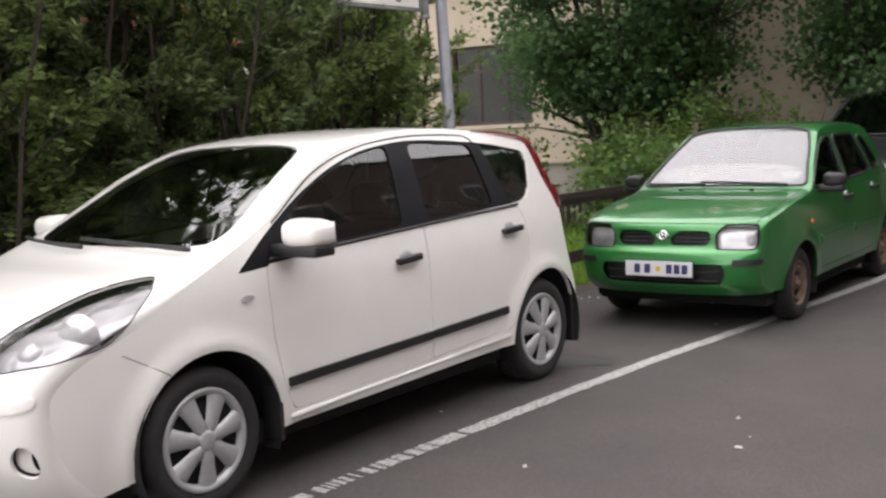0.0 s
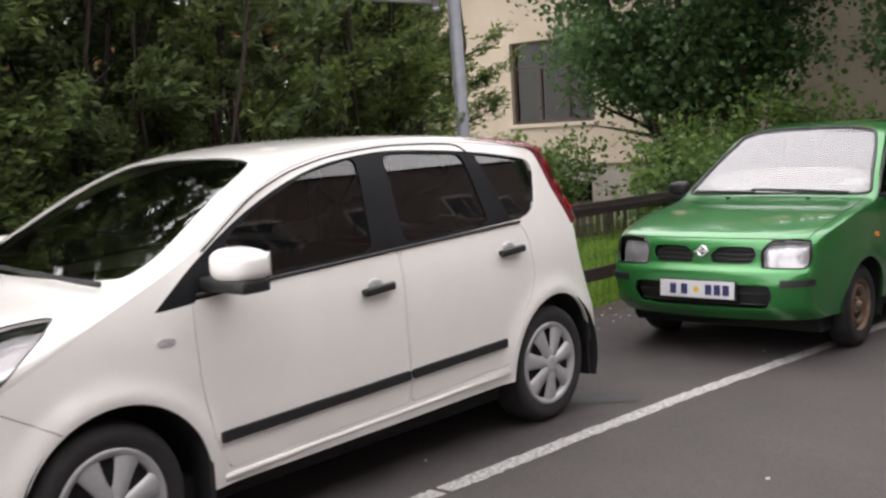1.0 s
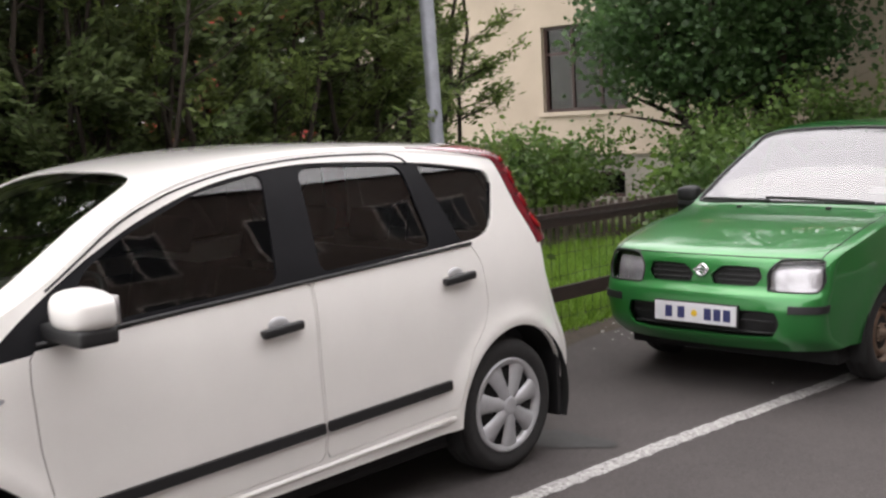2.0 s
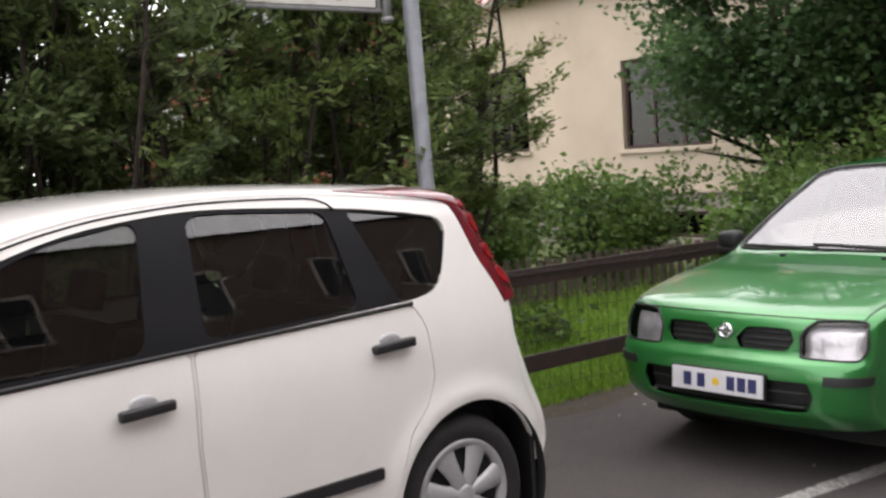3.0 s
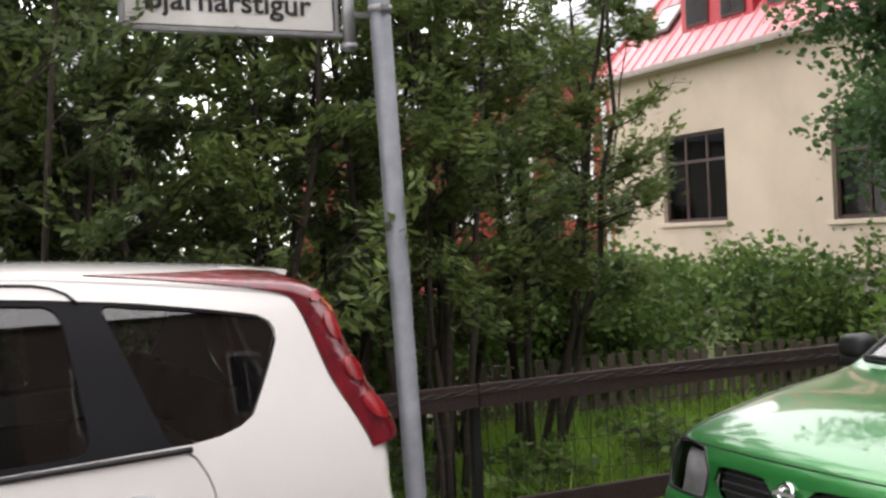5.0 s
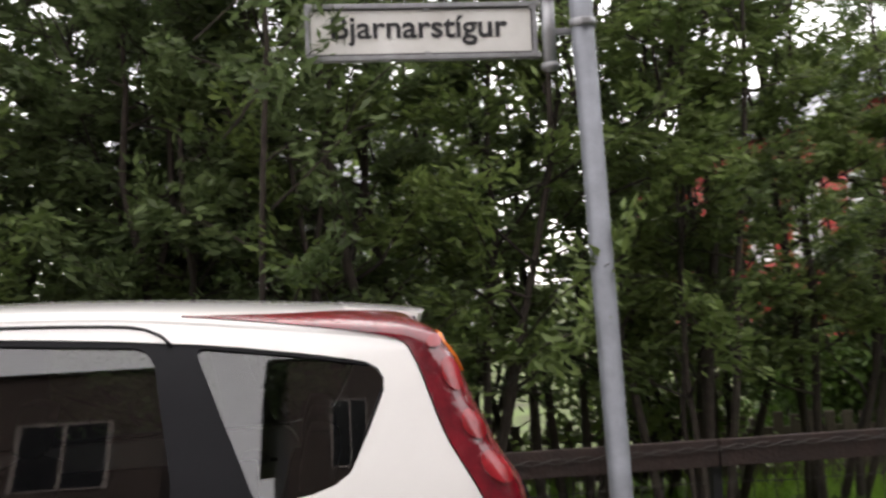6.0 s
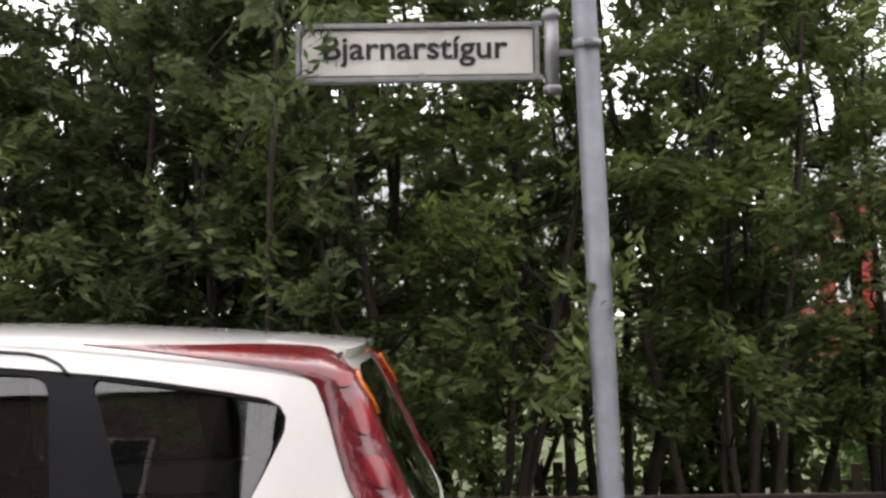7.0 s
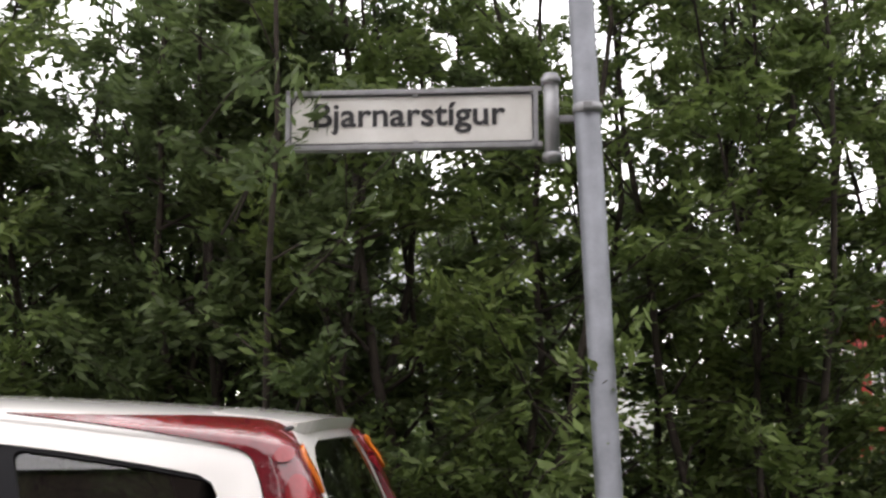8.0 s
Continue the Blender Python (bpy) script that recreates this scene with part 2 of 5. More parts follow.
def sheet(name, outline, holes, F, step, material, parent, thick=0.012, offset=0.0, label="", scale=(1.0, 1.0), flip=False):
    """A panel cut from the domain of the surface F(a, b), with holes, given a turned-in rim."""
    sx, sy = scale
    flip = flip != (scale == SC)
    out = dense([(a * sx, b * sy) for a, b in outline], step)
    hol = [dense([(a * sx, b * sy) for a, b in h], step) for h in holes]
    pts, edges = [], []
    for ring in [out] + hol:
        o = len(pts)
        pts += ring
        edges += [(o + i, o + (i + 1) % len(ring)) for i in range(len(ring))]
    A = np.array(out)
    lo, hi = A.min(0), A.max(0)
    gx, gy = np.meshgrid(np.arange(lo[0] + step / 2, hi[0], step), np.arange(lo[1] + step / 2, hi[1], step))
    G = np.stack([gx.ravel(), gy.ravel()], 1)
    keep = inside(G, out)
    for h in hol:
        keep &= ~inside(G, h)
    B = np.array(pts)
    if len(G):
        near = np.array([((B - g) ** 2).sum(1).min() for g in G]) > (0.45 * step) ** 2
        keep &= near
    pts += [tuple(g) for g in G[keep]]
    V, _, T, *_ = delaunay_2d_cdt([Vector(p) for p in pts], edges, [], 0, 1e-6)
    V = [(v.x, v.y) for v in V]
    cen = np.array([[sum(V[i][0] for i in t) / 3, sum(V[i][1] for i in t) / 3] for t in T])
    ok = inside(cen, out)
    for h in hol:
        ok &= ~inside(cen, h)
    tris = [tuple(t) for t, k in zip(T, ok) if k]
    used = sorted({i for t in tris for i in t})
    idx = {v: i for i, v in enumerate(used)}
    e = 1e-3
    P, N = [], []
    for i in used:
        a, b = V[i][0] / sx, V[i][1] / sy
        p = Vector(F(a, b))
        n = (Vector(F(a + e, b)) - Vector(F(a - e, b))).cross(Vector(F(a, b + e)) - Vector(F(a, b - e)))
        n = n.normalized() if n.length > 1e-12 else Vector((0, 0, 1))
        if flip:
            n = -n
        P.append(p + n * offset)
        N.append(n)
    faces = []
    for t in tris:
        t = tuple(idx[i] for i in t)
        nn = (P[t[1]] - P[t[0]]).cross(P[t[2]] - P[t[0]])
        if nn.length < 2e-7:
            continue
        faces.append(t if nn.dot(N[t[0]]) > 0 else t[::-1])
    verts = list(P)
    if thick:
        count = {}
        for t in faces:
            for k in range(3):
                count[(t[k], t[(k + 1) % 3])] = 1
        rim = [q for q in count if (q[1], q[0]) not in count]
        inner, extra = {}, []
        for a, b in rim:
            for i in (a, b):
                if i not in inner:
                    inner[i] = len(verts) + len(extra)
                    extra.append((P[i] - N[i] * thick, i))
        verts += [x[0] for x in extra]
        top = {}
        for a, b in rim:
            for i in (a, b):
                if i not in top:
                    top[i] = len(verts)
                    verts.append(P[i].copy())
        faces += [(top[b], top[a], inner[a], inner[b]) for a, b in rim]
    me = mesh(name, verts, faces, material, True)
    nor = [tuple(n) for n in N] + [(0.0, 0.0, 0.0)] * (len(verts) - len(N))
    if thick:
        acc = {}
        for q in faces:
            if len(q) == 4:
                fn = (verts[q[1]] - verts[q[0]]).cross(verts[q[2]] - verts[q[0]])
                for i in q:
                    acc[i] = acc.get(i, Vector((0, 0, 0))) + fn
        for i, v in acc.items():
            nor[i] = tuple(v.normalized())
    me.normals_split_custom_set_from_vertices(nor)
    return part(name, me, material, parent, label)


class Shell:
    """Side and top surfaces of a car: y runs back from the front axle, z up, x to the car's left."""

    def __init__(self, half, prof, plan, stations, arches, flare=0.012):
        self.half = half
        self.prof = smooth_line(*prof, width=0.09)
        self.plan = smooth_line(*plan, width=0.16)
        self.st = np.array(stations)
        self.arches, self.flare = arches, flare

    def X(self, y, z):
        x = self.plan(y) * self.prof(z)
        for cy, cz, r in self.arches:
            d = math.hypot(y - cy, z - cz) - r
            x += self.flare * math.exp(-((d - 0.02) / 0.055) ** 2)
        return x

    def side(self, s):
        return lambda y, z: (s * self.X(y, z), y, z)

    def row(self, s):
        st, n = self.st, len(self.st)
        s = min(max(s, 0), n - 1.0001)
        i, t = int(s), s - int(s)
        p0, p1, p2, p3 = st[max(i - 1, 0)], st[i], st[i + 1], st[min(i + 2, n - 1)]
        m1, m2 = 0.4 * (p2 - p0), 0.4 * (p3 - p1)
        return (2 * t**3 - 3 * t**2 + 1) * p1 + (t**3 - 2 * t**2 + t) * m1 + (3 * t**2 - 2 * t**3) * p2 + (t**3 - t**2) * m2

    def top(self, s, u):
        cy, cz, ey, ez = self.row(s)
        a = min(abs(u), 1) * math.pi / 2
        h, g = math.sin(a) ** 0.8, 1 - max(math.cos(a), 0) ** 0.8
        x = self.X(ey, ez) * h * (1 if u >= 0 else -1)
        return (x, cy + (ey - cy) * g, cz + (ez - cz) * g)

    def edge(self, a, b, n):
        return [tuple(self.row(a + (b - a) * k / n)[2:]) for k in range(n + 1)]


def circle(cy, cz, r, n=40):
    return [(cy + r * math.cos(2 * math.pi * k / n), cz + r * math.sin(2 * math.pi * k / n)) for k in range(n)]


def mirrored(poly):
    return [(s, -u) for s, u in poly]


SC = (0.17, 0.95)


def wheel(car, y, side, track, R, width, rim, style):
    """A wheel with tyre, rim and cover; side is 1 or -1."""
    w = part("wheel", mesh("wheel", *lathe([(-0.03, 0.0), (-0.03, rim * 0.95), (-0.075, rim * 0.98), (-0.075, rim * 0.9), (-0.05, 0)], 24), UNDER, True), UNDER, car)
    w.matrix_basis = pose(side * track, y, R, 0, 0, 0 if side > 0 else 180)
    full = [(-width + 0.02, rim * 0.97), (-width, rim + 0.03), (-width * 0.98, R - 0.03), (-width * 0.86, R), (-width * 0.62, R), (-width * 0.6, R - 0.006), (-width * 0.57, R), (-width * 0.3, R), (-width * 0.28, R - 0.006), (-width * 0.25, R), (-0.012, R - 0.012), (0.004, R - 0.035), (0.008, (R + rim) / 2), (0.0, rim + 0.012), (-0.008, rim)]
    part("tyre", mesh("tyre", *lathe(full, 56), RUBBER, True), RUBBER, w)
    if style == "cover":
        ring = [(-0.03, rim * 0.85), (-0.006, rim * 0.87), (-0.002, rim * 0.93), (0.004, rim * 0.98), (-0.006, rim + 0.003), (-0.03, rim + 0.002)]
        cap = [(0.012, 0.0), (0.012, 0.03), (0.008, 0.042), (-0.012, 0.05), (-0.03, 0.052)]
        part("rim", mesh("rim", *join(lathe(ring, 56)), SILVER, True), SILVER, w)
        part("hub_cap", mesh("hub_cap", *lathe(cap, 28), SILVER, True), SILVER, w)
        for k in range(7):
            a0 = 2 * math.pi * (k + 0.25) / 7
            rows = []
            for r, half, x in ((0.04, 0.449, 0.006), (0.078, 0.449, 0.007), (0.098, 0.345, 0.005), (0.135, 0.295, 0.001), (rim * 0.92, 0.275, -0.006)):
                for q in (-1, -0.8, 0, 0.8, 1):
                    a = a0 + q * half
                    rows.append((x - (0.014 if abs(q) == 1 else 0) + (0.002 if q == 0 else 0), r * math.cos(a), r * math.sin(a)))
            f = [(5 * i + j, 5 * i + j + 1, 5 * i + j + 6, 5 * i + j + 5) for i in range(4) for j in range(4)]
            part("spoke", mesh("spoke", rows, f, SILVER, True), SILVER, w)
    else:
        disc = [(-0.02, 0.0), (-0.02, 0.045), (-0.03, 0.055), (-0.035, rim * 0.55), (-0.012, rim * 0.66), (-0.016, rim * 0.8), (-0.045, rim * 0.86), (-0.008, rim * 0.95), (0.0, rim), (-0.01, rim + 0.008)]
        part("rim", mesh("rim", *lathe(disc, 48), STEEL, True), STEEL, w)
        part("hub_cap", mesh("hub_cap", *lathe([(0.004, 0.0), (0.002, 0.026), (-0.02, 0.032)], 20), STEEL, True), STEEL, w)
        for k in range(4):
            a = math.pi * (k / 2 + 0.25)
            part("wheel_nut", mesh("wheel_nut", *lathe([(0.006, 0), (0.006, 0.009), (-0.02, 0.010)], 6), STEEL), STEEL, w, at=pose(-0.018, 0.055 * math.cos(a), 0.055 * math.sin(a)))
    return w


def seat(car, x, y, z, w, depth, height):
    s = part("seat", box_bm((x - w / 2, y, z), (x + w / 2, y + depth, z + 0.16), 0.05), CABIN, car, "dark fabric seat", True)
    b = box_bm((x - w / 2, -0.06, 0), (x + w / 2, 0.07, height), 0.05)
    back = part("backrest", b, CABIN, s, "", True)
    back.matrix_basis = pose(0, y + depth, z + 0.1, -14)
    n = 1 if w < 0.7 else 3
    for k in range(n):
        hx = x + (k - (n - 1) / 2) * w / n
        hr = part("headrest", box_bm((hx - 0.12, -0.045, height + 0.03), (hx + 0.12, 0.045, height + 0.2), 0.04), CABIN, s, "", True)
        hr.matrix_basis = pose(0, y + depth, z + 0.1, -14)
    return s


def cabin(car, half, y0, y1, floor, belt, dash):
    part("underbody", box_bm((-half + 0.12, y0 - 0.55, floor - 0.12), (half - 0.12, y1 + 0.4, floor), 0.03), UNDER, car)
    part("dashboard", box_bm((-half + 0.16, dash, belt - 0.32), (half - 0.16, dash + 0.42, belt - 0.03), 0.06), CABIN, car, "", True)
    wheel_ring = [(0.016 * math.cos(t), 0.17 + 0.016 * math.sin(t)) for t in [2 * math.pi * k / 10 for k in range(11)]]
    sw = part("steering_wheel", mesh("steering_wheel", *lathe(wheel_ring, 32), TRIM, True), TRIM, car)
    sw.matrix_basis = pose(0.36, dash + 0.5, belt - 0.04, 0, 0, 90) @ pose(0, 0, 0, 0, 25, 0)
    for sx in (0.36, -0.36):
        seat(car, sx, dash + 0.72, floor + 0.12, 0.5, 0.46, 0.56)
    seat(car, 0, y1 - 0.75, floor + 0.14, 2 * half - 0.42, 0.42, 0.5)
    for s in (1, -1):
        part("door_lining", box_bm((s * (half - 0.10) - 0.02, dash + 0.2, floor), (s * (half - 0.10) + 0.02, y1 - 0.4, belt - 0.06), 0.015), CABIN, car)


def wheel_wells(car, arches, half, R, top):
    """Dark liners over the wheels and a bulkhead that shuts the car's ends."""
    for cy, cz, r in arches:
        for s in (1, -1):
            v, f = [], []
            n = 18
            for k in range(n + 1):
                a = math.pi * (-0.12 + 1.24 * k / n)
                for x in (half - 0.02, half - 0.34):
                    v.append((s * x, cy + (r + 0.012) * math.cos(a), cz + (r + 0.012) * math.sin(a)))
            f = [(2 * k, 2 * k + 1, 2 * k + 3, 2 * k + 2) for k in range(n)]
            v.append((s * (half - 0.34), cy, cz))
            f += [(2 * k + 1, len(v) - 1, 2 * k + 3) for k in range(n)]
            part("wheel_arch_liner", mesh("wheel_arch_liner", v, f, UNDER, True), UNDER, car)


def wiper(car, S, s, u0, u1, rise):
    pts = []
    for k in range(9):
        t = k / 8
        u = u0 + (u1 - u0) * t
        p = Vector(S.top(s + rise * t, u)) + Vector((0, -0.028, 0.024))
        pts.append(p)
    w = tube_part("wiper", pts, [0.013] * 3 + [0.011] * 6, TRIM, car, 6)
    return w


def mirror(car, S, side, y, z, size, shellmat, base):
    """A door mirror: a rounded housing on a black foot."""
    x0 = S.X(y, z)
    w, h, d = size
    bm = bmesh.new()
    bmesh.ops.create_icosphere(bm, subdivisions=4, radius=1)
    for v in bm.verts:
        c = v.co
        p = [math.copysign(abs(q) ** 0.62, q) for q in c]
        fl = 1.0 if c.y < 0 else 0.35
        v.co = Vector((p[0] * w / 2, p[1] * d * fl, p[2] * h / 2 * (1 - 0.10 * p[0])))
    m = part("door_mirror", bm, shellmat, car, "", True)
    m.matrix_basis = Matrix.Translation((side * (x0 + 0.05 + w / 2), y, z + 0.02)) @ Matrix.Diagonal((side, 1, 1, 1))
    low = part("mirror_foot", box_bm((-w * 0.72, -d * 0.85, -h / 2 - 0.035), (w * 0.42, d * 0.30, -h / 2 + 0.02), 0.018), base, m, "black plastic mirror foot", True)
    g = part("mirror_glass", box_bm((-w * 0.42, d * 0.33, -h * 0.36), (w * 0.42, d * 0.37, h * 0.36), 0.004), CHROME, m)
    return m


def handle(car, S, side, y, z, tilt=0.0, material=None):
    x0 = S.X(y, z)
    bm = bmesh.new()
    bmesh.ops.create_icosphere(bm, subdivisions=3, radius=1)
    for v in bm.verts:
        v.co = Vector((v.co.x * 0.012, v.co.y * 0.05, v.co.z * 0.034))
    c = part("handle_cup", bm, SILVER, car, "grey recessed handle cup", True)
    c.matrix_basis = pose(side * (x0 - 0.006), y, z + 0.012)
    h = part("door_handle", box_bm((-0.014, -0.092, -0.017), (0.014, 0.092, 0.017), 0.012, 3), material or TRIM, car, "black plastic pull handle", True)
    h.matrix_basis = pose(side * (x0 + 0.026), y, z, tilt, 0, 0)
    for q in (-0.07, 0.07):
        part("handle_foot", box_bm((-0.03 if side > 0 else -0.005, q - 0.015, -0.01), (0.005 if side > 0 else 0.03, q + 0.015, 0.01), 0.004), TRIM, h)
    return h


def rub_strip(car, S, side, y0, z0, y1, z1, h, material=None, label="black rubbing strip"):
    F = S.side(side)
    poly = [(y0, z0 - h / 2), (y1, z1 - h / 2), (y1, z1 + h / 2), (y0, z0 + h / 2)]
    return sheet("rub_strip", chaikin(dense(poly, 0.02), 1), [], F, 0.05, material or TRIM, car, 0.016, 0.014, label, flip=side < 0)


def number_plate(car, at):
    p = part("number_plate", box_bm((-0.26, -0.006, -0.055), (0.26, 0.004, 0.055), 0.004), PLATE, car, "white number plate with dark bars", at=at)
    part("plate_surround", box_bm((-0.268, 0.004, -0.063), (0.268, 0.016, 0.063), 0.004), TRIM, p)
    for k, x in enumerate((-0.165, -0.085, 0.085, 0.145, 0.205)):
        part("plate_bar", box_bm((x - 0.022, -0.009, -0.033), (x + 0.022, -0.006, 0.033)), INK, p)
    v, f = lathe([(0.0, 0.0), (0.0, 0.019), (0.003, 0.019)], 20)
    part("plate_sticker", mesh("plate_sticker", [(y, -0.009 + x, z) for x, y, z in v], f, YELLOW), YELLOW, p)
    return p


def make_note(at):
    car = thing("car", "white five-door compact car with dark windows parked on asphalt", "car", "parked cars", at=at)
    half = 0.845
    arches = [(0.035, 0.31, 0.372), (2.64, 0.31, 0.372)]
    S = Shell(half,
        ([.12, .3, .5, .75, .9, 1.0, 1.12, 1.37, 1.45, 1.57], [.93, .972, .995, 1, .988, .967, .928, .825, .785, .715]),
        ([-.85, -.6, -.3, 0, .5, 1.5, 2.2, 2.6, 2.9, 3.2, 3.35], [.64, .745, .805, .832, .845, .845, .845, .832, .80, .745, .70]),
        [(-.72, .19, -.47, .19), (-.80, .34, -.60, .35), (-.82, .52, -.645, .53), (-.80, .69, -.63, .64), (-.71, .83, -.52, .73), (-.50, .925, -.30, .83), (-.20, .995, -.06, .945),
         (.08, 1.045, .20, 1.065), (.40, 1.22, .46, 1.17), (.72, 1.39, .78, 1.36), (1.02, 1.517, 1.02, 1.45), (1.32, 1.561, 1.30, 1.505), (1.70, 1.577, 1.65, 1.53), (2.10, 1.566, 2.05, 1.52),
         (2.50, 1.541, 2.45, 1.478), (2.76, 1.513, 2.70, 1.443), (2.85, 1.41, 2.75, 1.40), (2.95, 1.20, 2.81, 1.22), (3.03, 1.04, 2.90, 1.04), (3.02, .90, 2.915, .88),
         (3.12, .72, 2.955, .70), (3.20, .55, 3.025, .55), (3.20, .42, 3.06, .44), (3.15, .34, 3.03, .36)], arches, 0.02)
    n = len(S.st) - 1
    outline = S.edge(0, n, 110) + [(2.95, .34), (2.6, .29), (2.3, .288), (1.4, .275), (.45, .264), (-.3, .24)]
    band = chaikin([(.225, .972), (.245, .992), (.45, 1.145), (.78, 1.325), (1.14, 1.452), (1.5, 1.495), (1.75, 1.497), (2.23, 1.462), (2.52, 1.42), (2.70, 1.385), (2.63, 1.23), (2.56, 1.105), (2.2, 1.09), (1.52, 1.062), (.85, 1.03)], 2)
    fdoor = chaikin(dense([(.395, 1.0), (.95, 1.028), (1.512, 1.052), (1.497, .75), (1.512, .45), (1.505, .352), (.50, .325), (.425, .46), (.388, .7), (.383, .9)], .06), 1)
    rdoor = chaikin(dense([(1.52, 1.052), (2.42, 1.088), (2.468, 1.0), (2.475, .8), (2.43, .71), (2.34, .62), (2.27, .46), (2.245, .385), (1.513, .352), (1.52, .45), (1.505, .75)], .06), 1)
    gf = chaikin(dense([(.53, 1.045), (.62, 1.21), (.80, 1.310), (1.14, 1.435), (1.43, 1.480), (1.365, 1.070)], .09), 2)
    gr = chaikin(dense([(1.60, 1.482), (1.75, 1.482), (2.14, 1.455), (2.19, 1.105), (1.575, 1.080)], .09), 2)
    gq = chaikin(dense([(2.235, 1.452), (2.5, 1.415), (2.688, 1.381), (2.624, 1.23), (2.562, 1.108), (2.37, 1.100)], .06), 2)
    holes = [circle(*a, 48) for a in arches]
    cap = lambda poly, k: [(p[0] + (c[0] - p[0]) * k, p[1] + (c[1] - p[1]) * k) for c in [tuple(np.mean(poly, 0))] for p in poly]
    for s in (1, -1):
        F, fl = S.side(s), s < 0
        sheet("body_side", outline, holes + [band, fdoor, rdoor], F, 0.04, WHITE, car, 0.02, flip=fl)
        fd = sheet("front_door", cap(fdoor, .007), [], F, 0.045, WHITE, car, 0.02, flip=fl)
        rd = sheet("rear_door", cap(rdoor, .008), [], F, 0.045, WHITE, car, 0.02, flip=fl)
        sheet("window_surround", cap(band, .003), [gf, gr, gq], F, 0.045, GLOSSBLACK, car, 0.012, -0.004, "black window frame and pillar trim", flip=fl)
        sheet("front_window", gf, [], F, 0.06, GLASS, car, 0, -0.012, "tinted side glass", flip=fl)
        sheet("rear_window", gr, [], F, 0.06, DARKGLASS, car, 0, -0.012, "dark side glass", flip=fl)
        sheet("quarter_window", gq, [], F, 0.06, DARKGLASS, car, 0, -0.012, "dark quarter glass", flip=fl)
        belt = [tuple(F(y, 1.012 + .045 * (y - .3) / 1.2 if y < 1.5 else 1.057 + .034 * (y - 1.5))) for y in np.linspace(.42, 2.42, 26)]
        tube_part("belt_trim", [(x + s * .004, y, z) for x, y, z in belt], 0.008, TRIM, car, 6)
        seam = [tuple(S.row(k)[2:]) for k in np.linspace(8.1, 13.1, 44)]
        seam += [(seam[-1][0] + a, seam[-1][1] - b) for a, b in ((.04, .008), (.075, .024), (.10, .048))]
        tube_part("roof_seam", [(s * (S.X(y, z - .012) + .0005), y, z - .012) for y, z in seam], 0.0045, TRIM, car, 5)
        rub_strip(car, S, s, .455, .462, 1.502, .485, .042)
        rub_strip(car, S, s, 1.520, .486, 2.20, .502, .042)
        sill = [(y, z) for y, z in ((.47, .305), (1.0, .318), (1.6, .332), (2.22, .352))]
        tube_part("sill_step", [(s * (S.X(y, z) - .004), y, z - .006) for y, z in sill], 0.012, WHITE, car, 8)
        handle(car, S, s, 1.33, .905, 3)
        handle(car, S, s, 2.285, .955, 3)
        mirror(car, S, s, .54, 1.105, (.25, .13, .11), WHITE, TRIM)
        ind = [(.215, .868), (.24, .884), (.285, .880), (.30, .868), (.27, .855), (.235, .855)]
        sheet("side_repeater", chaikin(ind, 2), [], F, .02, REFLECTOR, car, .006, .006, "clear side indicator lamp", flip=fl)
        for cy in (.40, 2.985):
            x = S.X(cy, .3)
            part("mudflap", box_bm((s * x - .10, cy - .012, .21 if cy < 1 else .17), (s * x + (.012 if cy < 1 else .024), cy + .012, .46 if cy < 1 else .52), .006), TRIM, car, "black rubber mudflap")
    # top skin, from the bumper over bonnet and roof to the tailgate
    rim = [(k, 1.0) for k in np.linspace(0, n, 90)]
    full = rim + [(s_, -u) for s_, u in rim[::-1]]
    screen = chaikin([(7.27, 0), (7.30, .40), (7.42, .64), (8.5, .585), (9.75, .52), (9.95, .3), (10.0, 0), (9.95, -.3), (9.75, -.52), (8.5, -.585), (7.42, -.64), (7.30, -.40)], 2)
    back = chaikin([(15.6, 0), (15.6, .40), (17.4, .46), (17.9, .40), (17.95, 0), (17.9, -.40), (17.4, -.46), (15.6, -.40)], 2)
    lamp = chaikin(dense([(6.4, .53), (5.8, .73), (5.1, .92), (4.5, .985), (3.8, .80), (3.3, .46), (3.6, .36), (4.5, .35), (5.0, .37), (5.6, .37), (6.05, .42)], .25), 2)
    tail = dense([(13.35, .86), (13.8, .72), (14.3, .56), (14.9, .46), (15.3, .46), (16.2, .54), (17.2, .63), (18.0, .72), (18.08, .999), (17.0, .999), (16.0, .999), (15.4, .999), (14.9, .975), (14.2, .92)], .08)
    grille = chaikin([(3.2, 0), (3.2, .25), (3.5, .31), (3.8, .30), (3.85, 0), (3.8, -.30), (3.5, -.31), (3.2, -.25)], 2)
    fog = [(1.25 + .36 * math.cos(t), .69 + .11 * math.sin(t)) for t in np.linspace(0, 2 * math.pi, 25)[:-1]]
    intake = chaikin([(.7, -.34), (.7, .34), (1.5, .30), (1.5, -.30)], 2)
    T = S.top

    def lampF(s_, u):
        """The tail lamps bulge back beyond the tailgate."""
        x, y, z = T(s_, u)
        w = min(max((s_ - 14.6) / 1.2, 0), 1)
        k = min(max((1 - abs(u)) / .46, 0), 1)
        b = .038 * w * w * (3 - 2 * w) * math.sqrt(k * (1 - k)) * 2 * (1 + .10 * math.sin(9 * s_))
        return (x, y + b, z + .012 * w * math.sin(math.pi * k))

    top_holes = [screen, back, lamp, mirrored(lamp), tail, mirrored(tail), grille, fog, mirrored(fog), intake]
    body = sheet("body_shell", full, top_holes, T, 0.045, WHITE, car, 0.014, scale=SC)
    sheet("windscreen", screen, [], T, 0.06, SCREEN, car, 0, -0.004, scale=SC)
    sheet("tailgate_window", back, [], T, 0.06, DARKGLASS, car, 0, -0.004, scale=SC)
